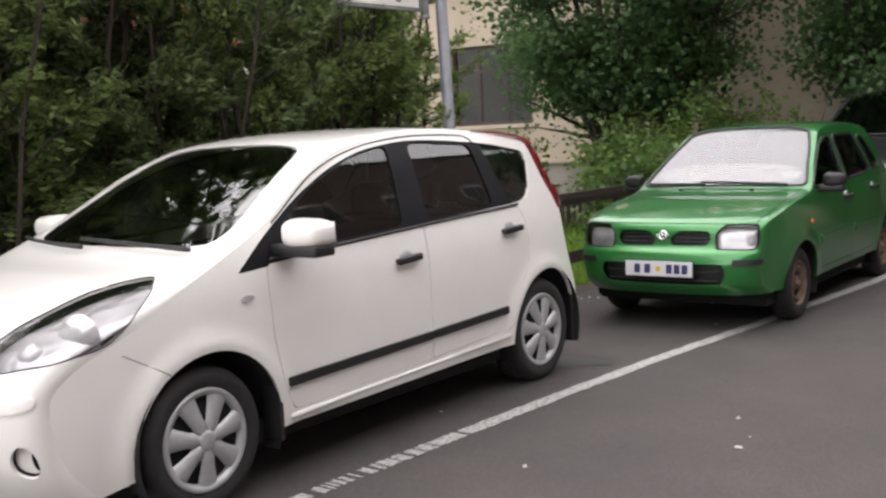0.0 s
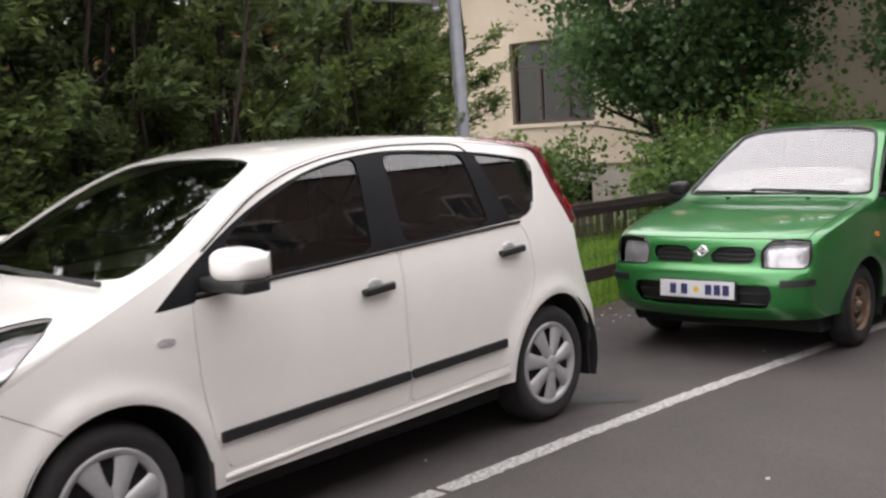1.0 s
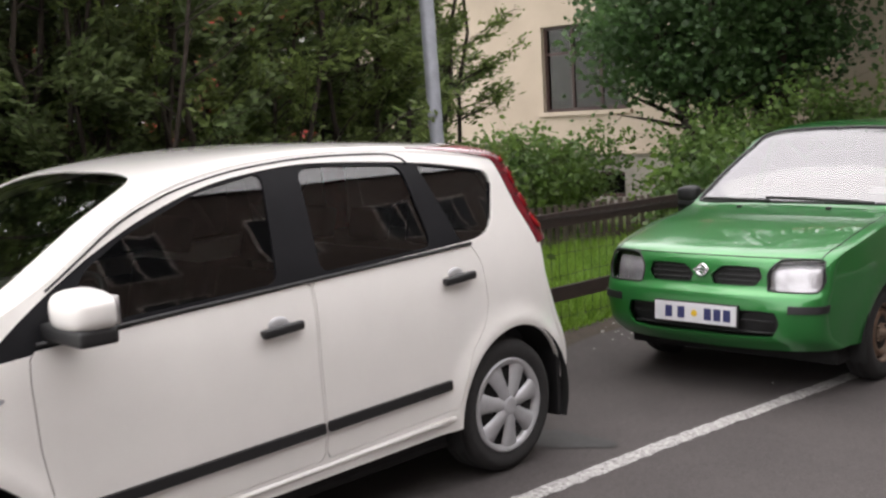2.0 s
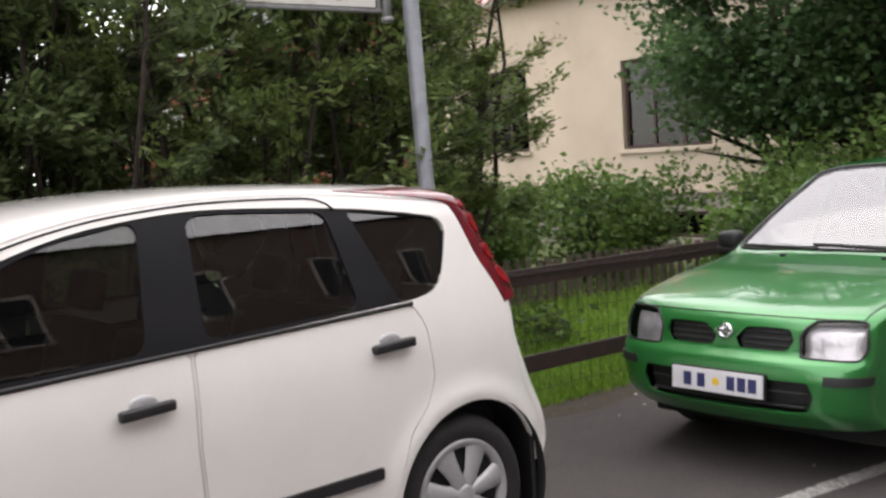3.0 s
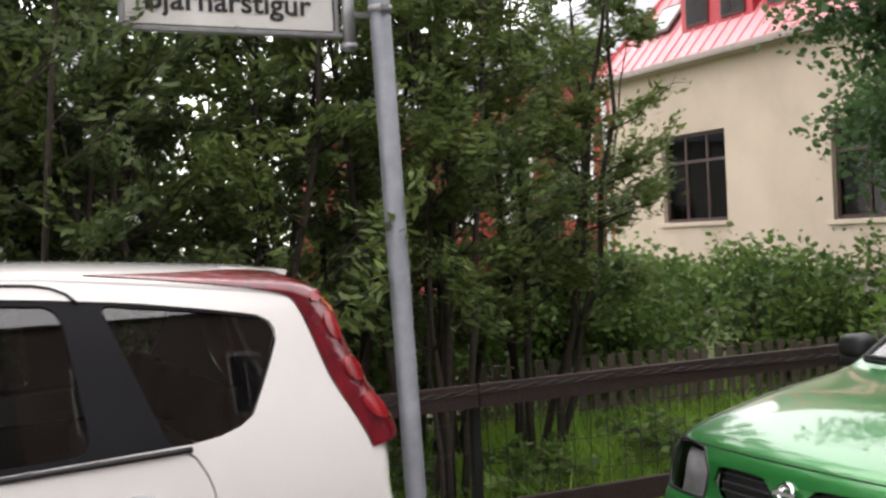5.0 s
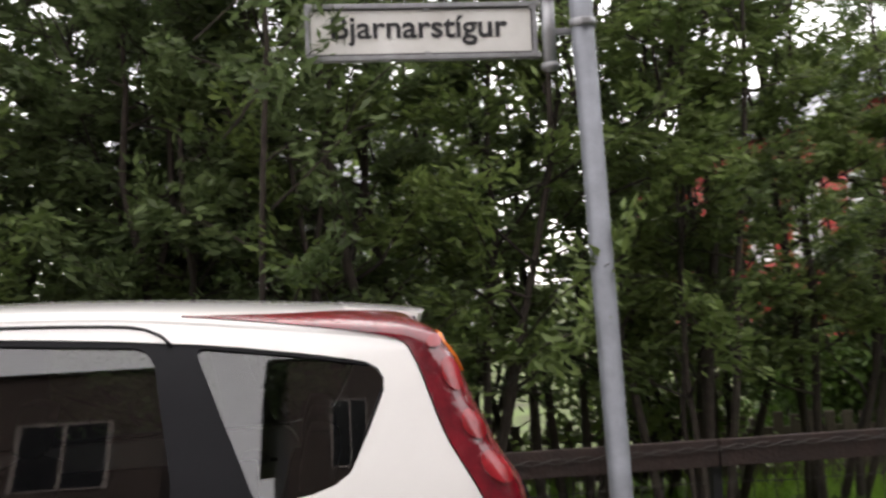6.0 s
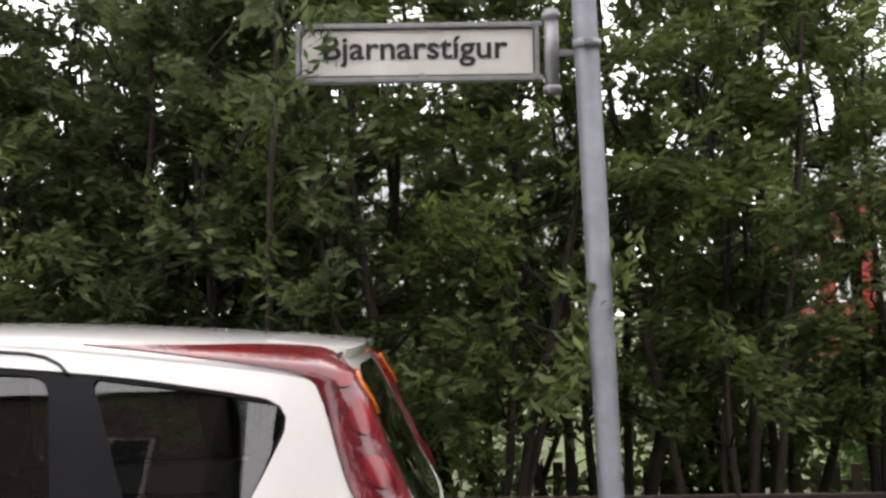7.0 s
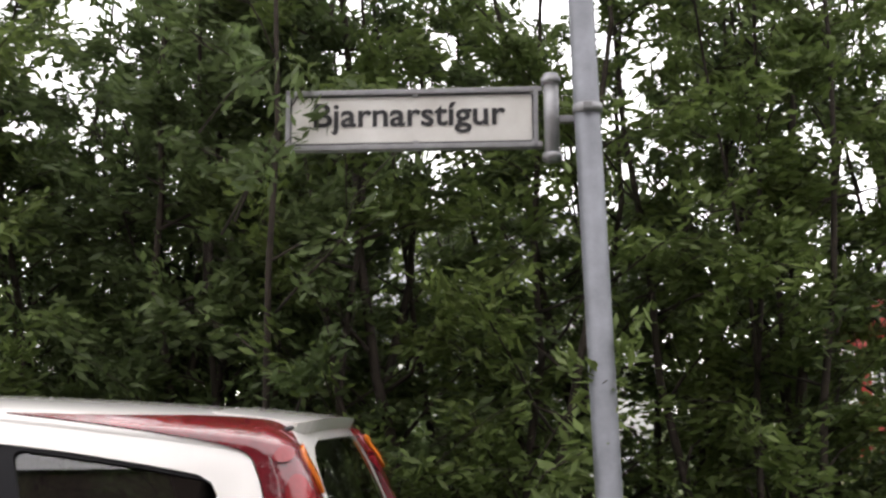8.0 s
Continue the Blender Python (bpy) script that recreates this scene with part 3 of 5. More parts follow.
    for g in (grille, intake):
        sheet("grille", g, [], T, 0.06, TRIM, car, 0, -0.03, scale=SC)
    for m in (False, True):
        f_ = mirrored if m else list
        hl = sheet("headlamp", f_(lamp), [], T, 0.05, REFLECTOR, car, 0, -0.05, "large clear swept-back headlamp", scale=SC)
        arc = [Vector(T(*p)) for p in f_(lamp)]
        tube_part("lamp_seal", arc + [arc[0]], 0.0032, TRIM, hl, 6)
        sheet("lamp_cover", f_(lamp), [], T, 0.05, CLEAR, hl, 0, -0.002, scale=SC)
        for sx, u, r in ((4.6, .64, .088), (3.95, .53, .055)):
            p = Vector(T(sx, -u if m else u))
            bowl = [(0.03, 0.0), (0.028, r * .5), (0.012, r * .85), (-.012, r), (-.02, r * 1.05)]
            b = part("lamp_bowl", mesh("lamp_bowl", *lathe(bowl, 28), REFLECTOR, True), REFLECTOR, hl)
            b.matrix_basis = pose(p.x * .955, p.y + .05, p.z - .035, 0, 0, -90 + (-22 if m else 22))
        sheet("fog_lamp_recess", f_(fog), [], T, 0.04, WHITE, car, 0, -0.03, scale=SC)
        inner = [(1.25 + .22 * math.cos(t), .765 + .035 * math.sin(t)) for t in np.linspace(0, 2 * math.pi, 25)[:-1]]
        sheet("fog_lamp", f_(inner), [], T, 0.03, GLOSSBLACK, car, .004, -0.022, "dark round fog lamp blank", scale=SC)
        tl = sheet("tail_lamp", f_(tail), [], lampF, 0.045, RED, car, 0.02, 0.004, "tall red tail lamp running into the roof edge", scale=SC)
        for q, (sa, ua) in enumerate(((15.75, .86), (16.35, .86), (16.95, .87), (17.5, .88))):
            el = [(sa + .2 * math.cos(t), ua + .075 * math.sin(t)) for t in np.linspace(0, 2 * math.pi, 17)[:-1]]
            sheet("lamp_lens", f_(el), [], lampF, 0.04, REDGLOW, tl, 0.008, 0.010, scale=SC)
        am = [(15.55, .56), (16.35, .60), (16.35, .70), (15.7, .67)]
        sheet("indicator_lens", f_(chaikin(am, 1)), [], lampF, 0.04, AMBER, tl, 0.006, 0.010, "amber indicator lens", scale=SC)
    sp = [Vector(T(15.15, u)) + Vector((0, .01, -.004)) for u in np.linspace(-.50, .50, 15)]
    tube_part("tailgate_seam", sp, 0.006, TRIM, car, 6)
    wing_v, wing_f = [], []
    for j, u in enumerate(np.linspace(-.42, .42, 17)):
        a, b = Vector(T(14.35, u)), Vector(T(15.0, u))
        e = 1 - .35 * abs(u / .42) ** 6
        tip = b + Vector((0, .065 * e, -.002))
        wing_v += [a + Vector((0, 0, .003)), b + Vector((0, 0, .006)), tip, tip - Vector((0, .012, .030)), b - Vector((0, 0, .03))]
        if j:
            wing_f += [(5 * j - 5 + i, 5 * j + i, 5 * j + i + 1, 5 * j - 4 + i) for i in range(4)]
    wing_f += [(4, 3, 2, 1, 0), tuple(5 * 16 + i for i in range(5))]
    part("roof_spoiler", mesh("roof_spoiler", wing_v, wing_f, WHITE), WHITE, car, "white roof spoiler over the tailgate")
    wiper(car, S, 7.15, .55, -.10, .18)
    wiper(car, S, 7.15, -.05, -.62, .12)
    bump = [Vector(S.side(1)(y, np.interp(y, (-0.36, -0.27, -0.17), (0.739, 0.687, 0.626)))) for y in np.linspace(-0.36, -0.17, 14)]
    tube_part("bumper_seam", bump, 0.0018, TRIM, car, 5)
    cabin(car, half, 0.1, 2.7, .30, 1.03, .28)
    part("front_bulkhead", box_bm((-.62, -.45, .2), (.62, .12, .80), .05), UNDER, car)
    part("load_floor", box_bm((-.62, 2.35, .3), (.62, 2.95, .85), .05), CABIN, car)
    wheel_wells(car, arches, half, .31, .7)
    for y in (0.0, 2.60):
        for s in (1, -1):
            wheel(car, y, s, .812, .312, .185, .218, "cover")
    wash = [(2.35, .46), (2.75, .62), (2.85, .84), (2.6, .86), (2.4, .70)]
    sheet("washer_cap", chaikin(wash, 2), [], T, .03, WHITE, car, .008, .008, scale=SC)
    return car


def make_micra(at, paint, label, detailed=True):
    car = thing("car", label, "car", "parked cars", at=at)
    half = 0.7925
    arches = [(0.02, 0.275, 0.32), (2.36, 0.275, 0.31)]
    S = Shell(half,
        ([.12, .35, .5, .65, .8, .92, 1.2, 1.38, 1.45], [.93, .975, 1, 1, .975, .935, .80, .71, .66]),
        ([-.85, -.6, -.3, 0, .5, 1.5, 2.2, 2.6, 2.95], [.61, .715, .768, .787, .7925, .7925, .785, .76, .70]),
        [(-.72, .268, -.44, .275), (-.785, .345, -.58, .355), (-.795, .48, -.625, .49), (-.78, .57, -.61, .565), (-.73, .62, -.585, .615), (-.70, .745, -.54, .735), (-.60, .81, -.42, .80), (-.15, .90, -.05, .875),
         (.30, .965, .38, .935), (.60, 1.15, .63, 1.10), (.90, 1.32, .90, 1.265), (1.10, 1.42, 1.08, 1.36), (1.5, 1.458, 1.5, 1.405), (2.1, 1.445, 2.1, 1.392), (2.50, 1.392, 2.46, 1.335),
         (2.72, 1.15, 2.64, 1.12), (2.85, .92, 2.75, .90), (2.91, .6, 2.80, .6), (2.88, .28, 2.76, .28)], arches, 0.012)
    n = len(S.st) - 1
    outline = S.edge(0, n, 90)
    gf = chaikin(dense([(.42, .955), (.62, 1.08), (.92, 1.255), (1.12, 1.325), (1.27, 1.33), (1.24, .965)], .1), 2)
    gr = chaikin(dense([(1.36, 1.335), (1.92, 1.325), (2.06, .99), (1.33, .97)], .1), 2)
    gq = chaikin(dense([(2.05, 1.315), (2.22, 1.29), (2.42, 1.06), (2.40, 1.00), (2.16, .995)], .1), 2)
    fdoor = dense([(.36, .93), (.33, .6), (.42, .33), (1.27, .33), (1.29, .6), (1.285, .95), (1.30, 1.35), (1.1, 1.345), (.9, 1.262), (.60, 1.085)], .06)
    rdoor = dense([(1.30, 1.355), (1.295, .95), (1.30, .6), (1.28, .33), (1.95, .33), (2.05, .55), (2.12, .75), (2.12, .98), (2.0, 1.34)], .06)
    cap = lambda poly, k: [(p[0] + (c[0] - p[0]) * k, p[1] + (c[1] - p[1]) * k) for c in [tuple(np.mean(poly, 0))] for p in poly]
    for s in (1, -1):
        F, fl = S.side(s), s < 0
        sheet("body_side", outline, [circle(*a, 40) for a in arches] + [fdoor, rdoor, gq], F, 0.05, paint, car, 0.02, flip=fl)
        sheet("front_door", cap(fdoor, .008), [gf], F, 0.05, paint, car, 0.02, flip=fl)
        sheet("rear_door", cap(rdoor, .008), [gr], F, 0.05, paint, car, 0.02, flip=fl)
        for nm, g in (("front_window", gf), ("rear_window", gr), ("quarter_window", gq)):
            sheet(nm, g, [], F, 0.07, GLASS, car, 0, -0.01, flip=fl)
            ring = [tuple(F(*p)) for p in g]
            tube_part("window_seal", ring + [ring[0]], 0.010, TRIM, car, 6)
        rub_strip(car, S, s, .40, .56, 1.26, .56, .06, paint, "rubbing strip in body colour")
        rub_strip(car, S, s, 1.30, .56, 1.98, .56, .06, paint, "rubbing strip in body colour")
        handle(car, S, s, 1.17, .83)
        handle(car, S, s, 1.98, .85)
        mirror(car, S, s, .58, .985, (.17, .115, .07), TRIM, TRIM)
        sheet("side_repeater", chaikin([(.20, .70), (.27, .70), (.27, .735), (.20, .735)], 1), [], F, .02, AMBER, car, .006, .006, "amber side indicator lamp", flip=fl)
    rim = [(k, 1.0) for k in np.linspace(0, n, 80)]
    full = rim + [(a, -b) for a, b in rim[::-1]]
    sym = lambda h: h + [(a, -b) for a, b in h[::-1]]
    screen = chaikin(dense(sym([(8.12, .0), (8.12, .45), (8.2, .75), (9.5, .72), (10.75, .64), (10.95, .4), (10.97, .0)])[:-1], .3), 2)
    back = chaikin(sym([(14.15, .0), (14.15, .62), (15.6, .7), (15.6, .0)])[:-1], 2)
    lamp = chaikin(dense([(3.72, .33), (4.6, .315), (5.4, .39), (5.52, .60), (5.4, .745), (4.4, .81), (3.72, .71)], .2), 2)
    grille = chaikin(dense([(4.05, .04), (4.05, .24), (4.45, .285), (4.85, .26), (4.85, .07), (4.45, .025)], .12), 2)
    lower = chaikin(dense([(1.05, -.38), (1.05, .38), (1.6, .44), (2.2, .40), (2.2, -.40), (1.6, -.44)], .2), 2)
    T = S.top
    sheet("body_shell", full, [screen, back, lamp, mirrored(lamp), grille, mirrored(grille), lower], T, 0.045, paint, car, 0.014, scale=SC)
    sheet("windscreen", screen, [], T, 0.06, SKYSCREEN if detailed else GLASS, car, 0, -0.004, "windscreen full of sky reflection", scale=SC)
    ring = [Vector(T(*p)) for p in screen]
    tube_part("windscreen_seal", ring + [ring[0]], 0.012, TRIM, car, 6)
    sheet("tailgate_window", back, [], T, 0.07, DARKGLASS, car, 0, -0.004, scale=SC)
    sheet("lower_grille", lower, [], T, 0.06, TRIM, car, 0, -0.05, scale=SC)
    for k in np.linspace(1.25, 2.1, 3):
        tube_part("grille_bar", [Vector(T(k, u)) + Vector((0, .03, 0)) for u in np.linspace(-.38, .38, 13)], 0.008, TRIM, car, 6)
    for m in (False, True):
        f_ = mirrored if m else list
        q = -1 if m else 1
        hl = sheet("headlamp", f_(lamp), [], T, 0.05, REFLECTOR, car, 0, -0.05, "clear glass headlamp", scale=SC)
        sheet("lamp_cover", f_(lamp), [], T, 0.05, CLEAR, hl, 0, -0.002, scale=SC)
        ring = [Vector(T(*p)) for p in f_(lamp)]
        tube_part("lamp_seal", ring + [ring[0]], 0.006, TRIM, hl, 6)
        gr_ = sheet("grille", f_(grille), [], T, 0.04, TRIM, car, 0, -0.035, "black oval grille opening", scale=SC)
        for k in (4.25, 4.45, 4.65):
            tube_part("grille_bar", [Vector(T(k, q * u)) + Vector((0, .02, 0)) for u in np.linspace(.05, .255, 9)], 0.006, TRIM, gr_, 6)
        strip = [(2.10, .50), (2.10, .998), (2.55, .998), (2.55, .50)]
        sheet("bumper_strip", f_(strip), [], T, 0.05, TRIM, car, .012, .010, "black bumper rubbing strip", scale=SC)
        sheet("tail_lamp", f_(chaikin([(16.0, .78), (16.0, .98), (16.8, .98), (16.8, .80)], 1)), [], T, 0.05, RED, car, .01, .008, scale=SC)
        seam = [Vector(T(k, q * (.72 - .005 * k))) + Vector((0, 0, -.001)) for k in np.linspace(5.5, 8.1, 20)]
        tube_part("bonnet_seam", seam, 0.004, TRIM, car, 5)
    seam = [Vector(T(5.5, u)) for u in np.linspace(-.68, .68, 25)]
    tube_part("bonnet_front_seam", seam, 0.0035, TRIM, car, 5)
    p = Vector(T(4.6, 0))
    v, f = lathe([(0.0, .018), (.008, .026), (.008, .034), (0.0, .042), (-.006, .03), (0, .018)], 30)
    b = part("badge", mesh("badge", [(y, -x, z) for x, y, z in v], f, CHROME, True), CHROME, car, "plain chrome ring badge")
    b.matrix_basis = pose(0, p.y - .008, p.z, -18)
    part("badge_bar", box_bm((-.05, -.012, -.008), (.05, 0, .008), .003), CHROME, b)
    if detailed:
        number_plate(car, pose(0, T(2.05, 0)[1] - .016, .462, -4))
    wiper(car, S, 8.05, .52, -.08, .12)
    wiper(car, S, 8.05, -.05, -.58, .10)
    if detailed:
        part("parking_slip", box_bm((-.07, -.002, -.035), (.07, .002, .035)), PLATE, car, "white paper slip behind the windscreen", at=Matrix.Translation(Vector(T(8.6, .50)) + Vector((0, .012, -.012))) @ pose(0, 0, 0, -57))
    for u in (.22, -.2):
        q = Vector(T(7.85, u))
        part("washer_jet", box_bm((-.014, -.012, -.004), (.014, .012, .014), .004), TRIM, car, at=Matrix.Translation(q))
    tube_part("aerial", [Vector(T(12.9, .3)), Vector(T(13.1, .3)) + Vector((0, .12, .16)), Vector(T(13.1, .3)) + Vector((0, .3, .34))], [.006, .004, .003], TRIM, car, 6)
    cabin(car, half, 0.1, 2.5, .28, .95, .36)
    part("front_bulkhead", box_bm((-.56, -.45, .2), (.56, .25, .72), .05), UNDER, car)
    part("load_floor", box_bm((-.56, 2.1, .3), (.56, 2.7, .78), .05), CABIN, car)
    wheel_wells(car, arches, half, .275, .6)
    for y in (0.0, 2.36):
        for s in (1, -1):
            wheel(car, y, s, .755, .275, .155, .168, "steel")
    return car


make_note(pose(-0.845, 0, 0))
make_micra(pose(-0.075, 5.04, 0, 0, 0, 1), GREEN, "green five-door hatchback with rusty steel wheels parked on asphalt")
make_micra(pose(-0.15, 9.75, 0, 0, 0, -1) @ Matrix.Diagonal((1.1, 1.1, 1.22, 1)), BLACKCAR, "dark tall car parked behind the green hatchback", False)


# ---- ground, road, garden ----
def plane(name, x0, x1, y0, y1, z, material, cut=1, noise_h=0.0, kind="structure", label="", category=""):
    bm = bmesh.new()
    nx, ny = max(1, int((x1 - x0) / cut)), max(1, int((y1 - y0) / cut))
    g = [[bm.verts.new((x0 + (x1 - x0) * i / nx, y0 + (y1 - y0) * j / ny, z + noise_h * noise.noise(Vector((i * 0.7, j * 0.7, 3))))) for j in range(ny + 1)] for i in range(nx + 1)]
    for i in range(nx):
        for j in range(ny):
            bm.faces.new((g[i][j], g[i + 1][j], g[i + 1][j + 1], g[i][j + 1]))
    return tagged(part(name, bm, material, smooth=True), label, category, kind=kind)


EDGE = lambda y: -1.66 + 0.012 * math.sin(3 * y) + 0.02 * math.sin(0.9 * y)
FENCE = lambda y: -1.86 + 0.025 * (y - 4)
plane("ground", -900, 900, -900, 900, -0.06, EARTH, 300, label="earth and grass ground reaching the horizon", category="ground")


def road():
    """Asphalt with a ragged edge along the garden side."""
    ys = np.linspace(-70, 90, 801)
    verts, faces = [], []
    for y in ys:
        e = EDGE(y) + 0.03 * noise.noise(Vector((y * 2.3, 0, 1))) + 0.02 * noise.noise(Vector((y * 9, 0, 5)))
        verts += [(e, y, -0.06), (e, y, -0.012), (e + 0.03, y, 0), (7.3, y, 0), (7.3, y, -0.06)]
    for k in range(len(ys) - 1):
        for i in range(4):
            faces.append((5 * k + i, 5 * k + i + 5, 5 * k + i + 6, 5 * k + i + 1))
    me = mesh("road", verts, [f[::-1] for f in faces], ASPHALT)
    return tagged(part("road", me, ASPHALT), "dark grey worn asphalt street surface", "road", kind="structure")


road()


def road_line():
    """A hand-worn parking line with nibbled edges."""
    rnd = random.Random(4)
    ys = np.concatenate([np.arange(-0.2, 1.6, 0.016), np.arange(1.6, 26, 0.035)])
    verts, faces = [], []
    for y in ys:
        c = float(np.interp(y, (-.2, .55, 1.35, 2.36, 3.35, 4.9, 7, 26), (.155, .176, .205, .257, .325, .48, .66, 1.3)))
        fade = min(1, max(0.35, (y + 0.3) / 1.0))
        w = 0.05 * (0.45 + 0.55 * fade)
        verts += [(c - w + rnd.uniform(-.007, .007), y, 0.004), (c + w + rnd.uniform(-.007, .007), y, 0.004)]
    for k in range(len(ys) - 1):
        if ys[k] < 1.5 and rnd.random() < 0.62 - 0.38 * ys[k]:
            continue
        faces.append((2 * k, 2 * k + 1, 2 * k + 3, 2 * k + 2))
    return tagged(part("road_marking", mesh("road_marking", verts, faces, PAINT_LINE), PAINT_LINE), "worn white painted parking line on asphalt", "road marking", kind="structure")


road_line()
tagged(part("pavement", box_bm((7.3, -70, -0.06), (9.78, 90, 0.12), 0.01), CONCRETE), "grey concrete pavement across the street", "pavement", kind="structure")


def patch():
    v, f = [(0.0, 0.0, 0.0)], []
    for k in range(24):
        a = 2 * math.pi * k / 24
        r = 1 + 0.2 * math.sin(3 * a + 1)
        v.append((0.22 * r * math.cos(a), 0.13 * r * math.sin(a), 0))
    f = [(0, k + 1, (k + 1) % 24 + 1) for k in range(24)]
    stain = mat("oil_stain", (0.03, 0.029, 0.029), 0.6, vary=0.5, scale=20)
    o = part("oil_stain", mesh("oil_stain", v, f, stain), stain)
    o.matrix_world = pose(-0.1, 3.1, 0.004, 0, 0, 10)
    tagged(o, "dark oil stain on the asphalt", "stain", kind="structure")


patch()


def pebbles():
    rnd = random.Random(9)
    parts_ = []
    for k in range(90):
        x, y = (rnd.uniform(-1.62, -1.2), rnd.uniform(3.2, 9)) if k < 60 else (rnd.uniform(-1.2, 3.2), rnd.uniform(-1, 8))
        r = rnd.uniform(0.006, 0.016)
        v = [(x + r * a * rnd.uniform(.7, 1.3), y + r * b * rnd.uniform(.7, 1.3), 0.002 + r * c) for a, b, c in ((1, 0, 0), (0, 1, 0), (-1, 0, 0), (0, -1, 0), (.5, .5, .8), (-.4, -.5, .7))]
        parts_.append((v, [(0, 1, 4), (1, 2, 4), (2, 3, 5), (3, 0, 5), (0, 4, 5), (2, 5, 4)]))
    v, f = join(*parts_)
    tagged(part("pebbles", mesh("pebbles", v, f, PEBBLE), PEBBLE), "pale pebbles and fallen petals on the asphalt", "pebbles", kind="stuff")
    v = [(1.51 + a, 1.84 + b, .006 + c) for a, b, c in ((-.02, -.012, 0), (.022, -.008, 0), (.018, .012, .004), (-.016, .01, .006))]
    tagged(part("litter", mesh("litter", v, [(0, 1, 2, 3)], PEBBLE), PEBBLE), "small pale scrap of litter on the road", "litter")


pebbles()


def leaves_mesh(name, centers, size, material, rnd, narrow=0.32, fold=0.25, droop=0.35, along=None):
    """Many folded leaves, each two quads, at centers with sizes; numpy throughout."""
    C = np.array(centers)
    n = len(C)
    g = np.random.RandomState(rnd)
    d = g.normal(size=(n, 3))
    d[:, 2] = d[:, 2] * 0.6 - droop
    if along is not None:
        d = along * 1.3 + d * 0.75
    d /= np.linalg.norm(d, axis=1)[:, None]
    u = g.normal(size=(n, 3)) + np.array([0, 0, 0.8])
    w = np.cross(d, u)
    w /= np.linalg.norm(w, axis=1)[:, None] + 1e-9
    up = np.cross(w, d)
    L = size * g.uniform(0.6, 1.35, n)[:, None]
    W = L * narrow
    base, tip = C - d * L / 2, C + d * L / 2
    mid = C + up * L * -0.04
    a, b = mid + w * W + up * W * fold, mid - w * W + up * W * fold
    V = np.stack([base, a, tip, b, mid], 1).reshape(-1, 3)
    k = np.arange(n) * 5
    F = np.stack([np.stack([k, k + 1, k + 4], 1), np.stack([k + 1, k + 2, k + 4], 1), np.stack([k + 2, k + 3, k + 4], 1), np.stack([k + 3, k, k + 4], 1)], 1).reshape(-1, 3)
    me = bpy.data.meshes.new(name)
    me.vertices.add(len(V))
    me.vertices.foreach_set("co", V.ravel())
    me.loops.add(F.size)
    me.loops.foreach_set("vertex_index", F.ravel().astype(np.int32))
    me.polygons.add(len(F))
    me.polygons.foreach_set("loop_start", np.arange(0, F.size, 3, dtype=np.int32))
    me.update(calc_edges=True)
    me.materials.append(material)
    return me


def grow(rnd, base, top, r0, bend=0.25, steps=7):
    """A wandering stem from base to top."""
    pts, rad = [], []
    b, t = Vector(base), Vector(top)
    side = Vector((rnd.uniform(-1, 1), rnd.uniform(-1, 1), 0)) * bend
    for k in range(steps + 1):
        s = k / steps
        p = b.lerp(t, s) + side * math.sin(math.pi * s) * 0.6 + Vector((rnd.uniform(-1, 1), rnd.uniform(-1, 1), 0)) * 0.035
        pts.append(p)
        rad.append(r0 * (1 - 0.82 * s))
    return pts, rad


def gaps(C, seed, much):
    """Leaves out the leaves of some pockets, so that light comes through in patches."""
    keep = [noise.noise(Vector((3.3, p[1] * 1.15, p[2] * 1.35))) + 0.35 * noise.noise(Vector((p[0] * 0.8, p[1] * 3.2, p[2] * 3.2))) < much for p in C]
    return C[np.array(keep)]


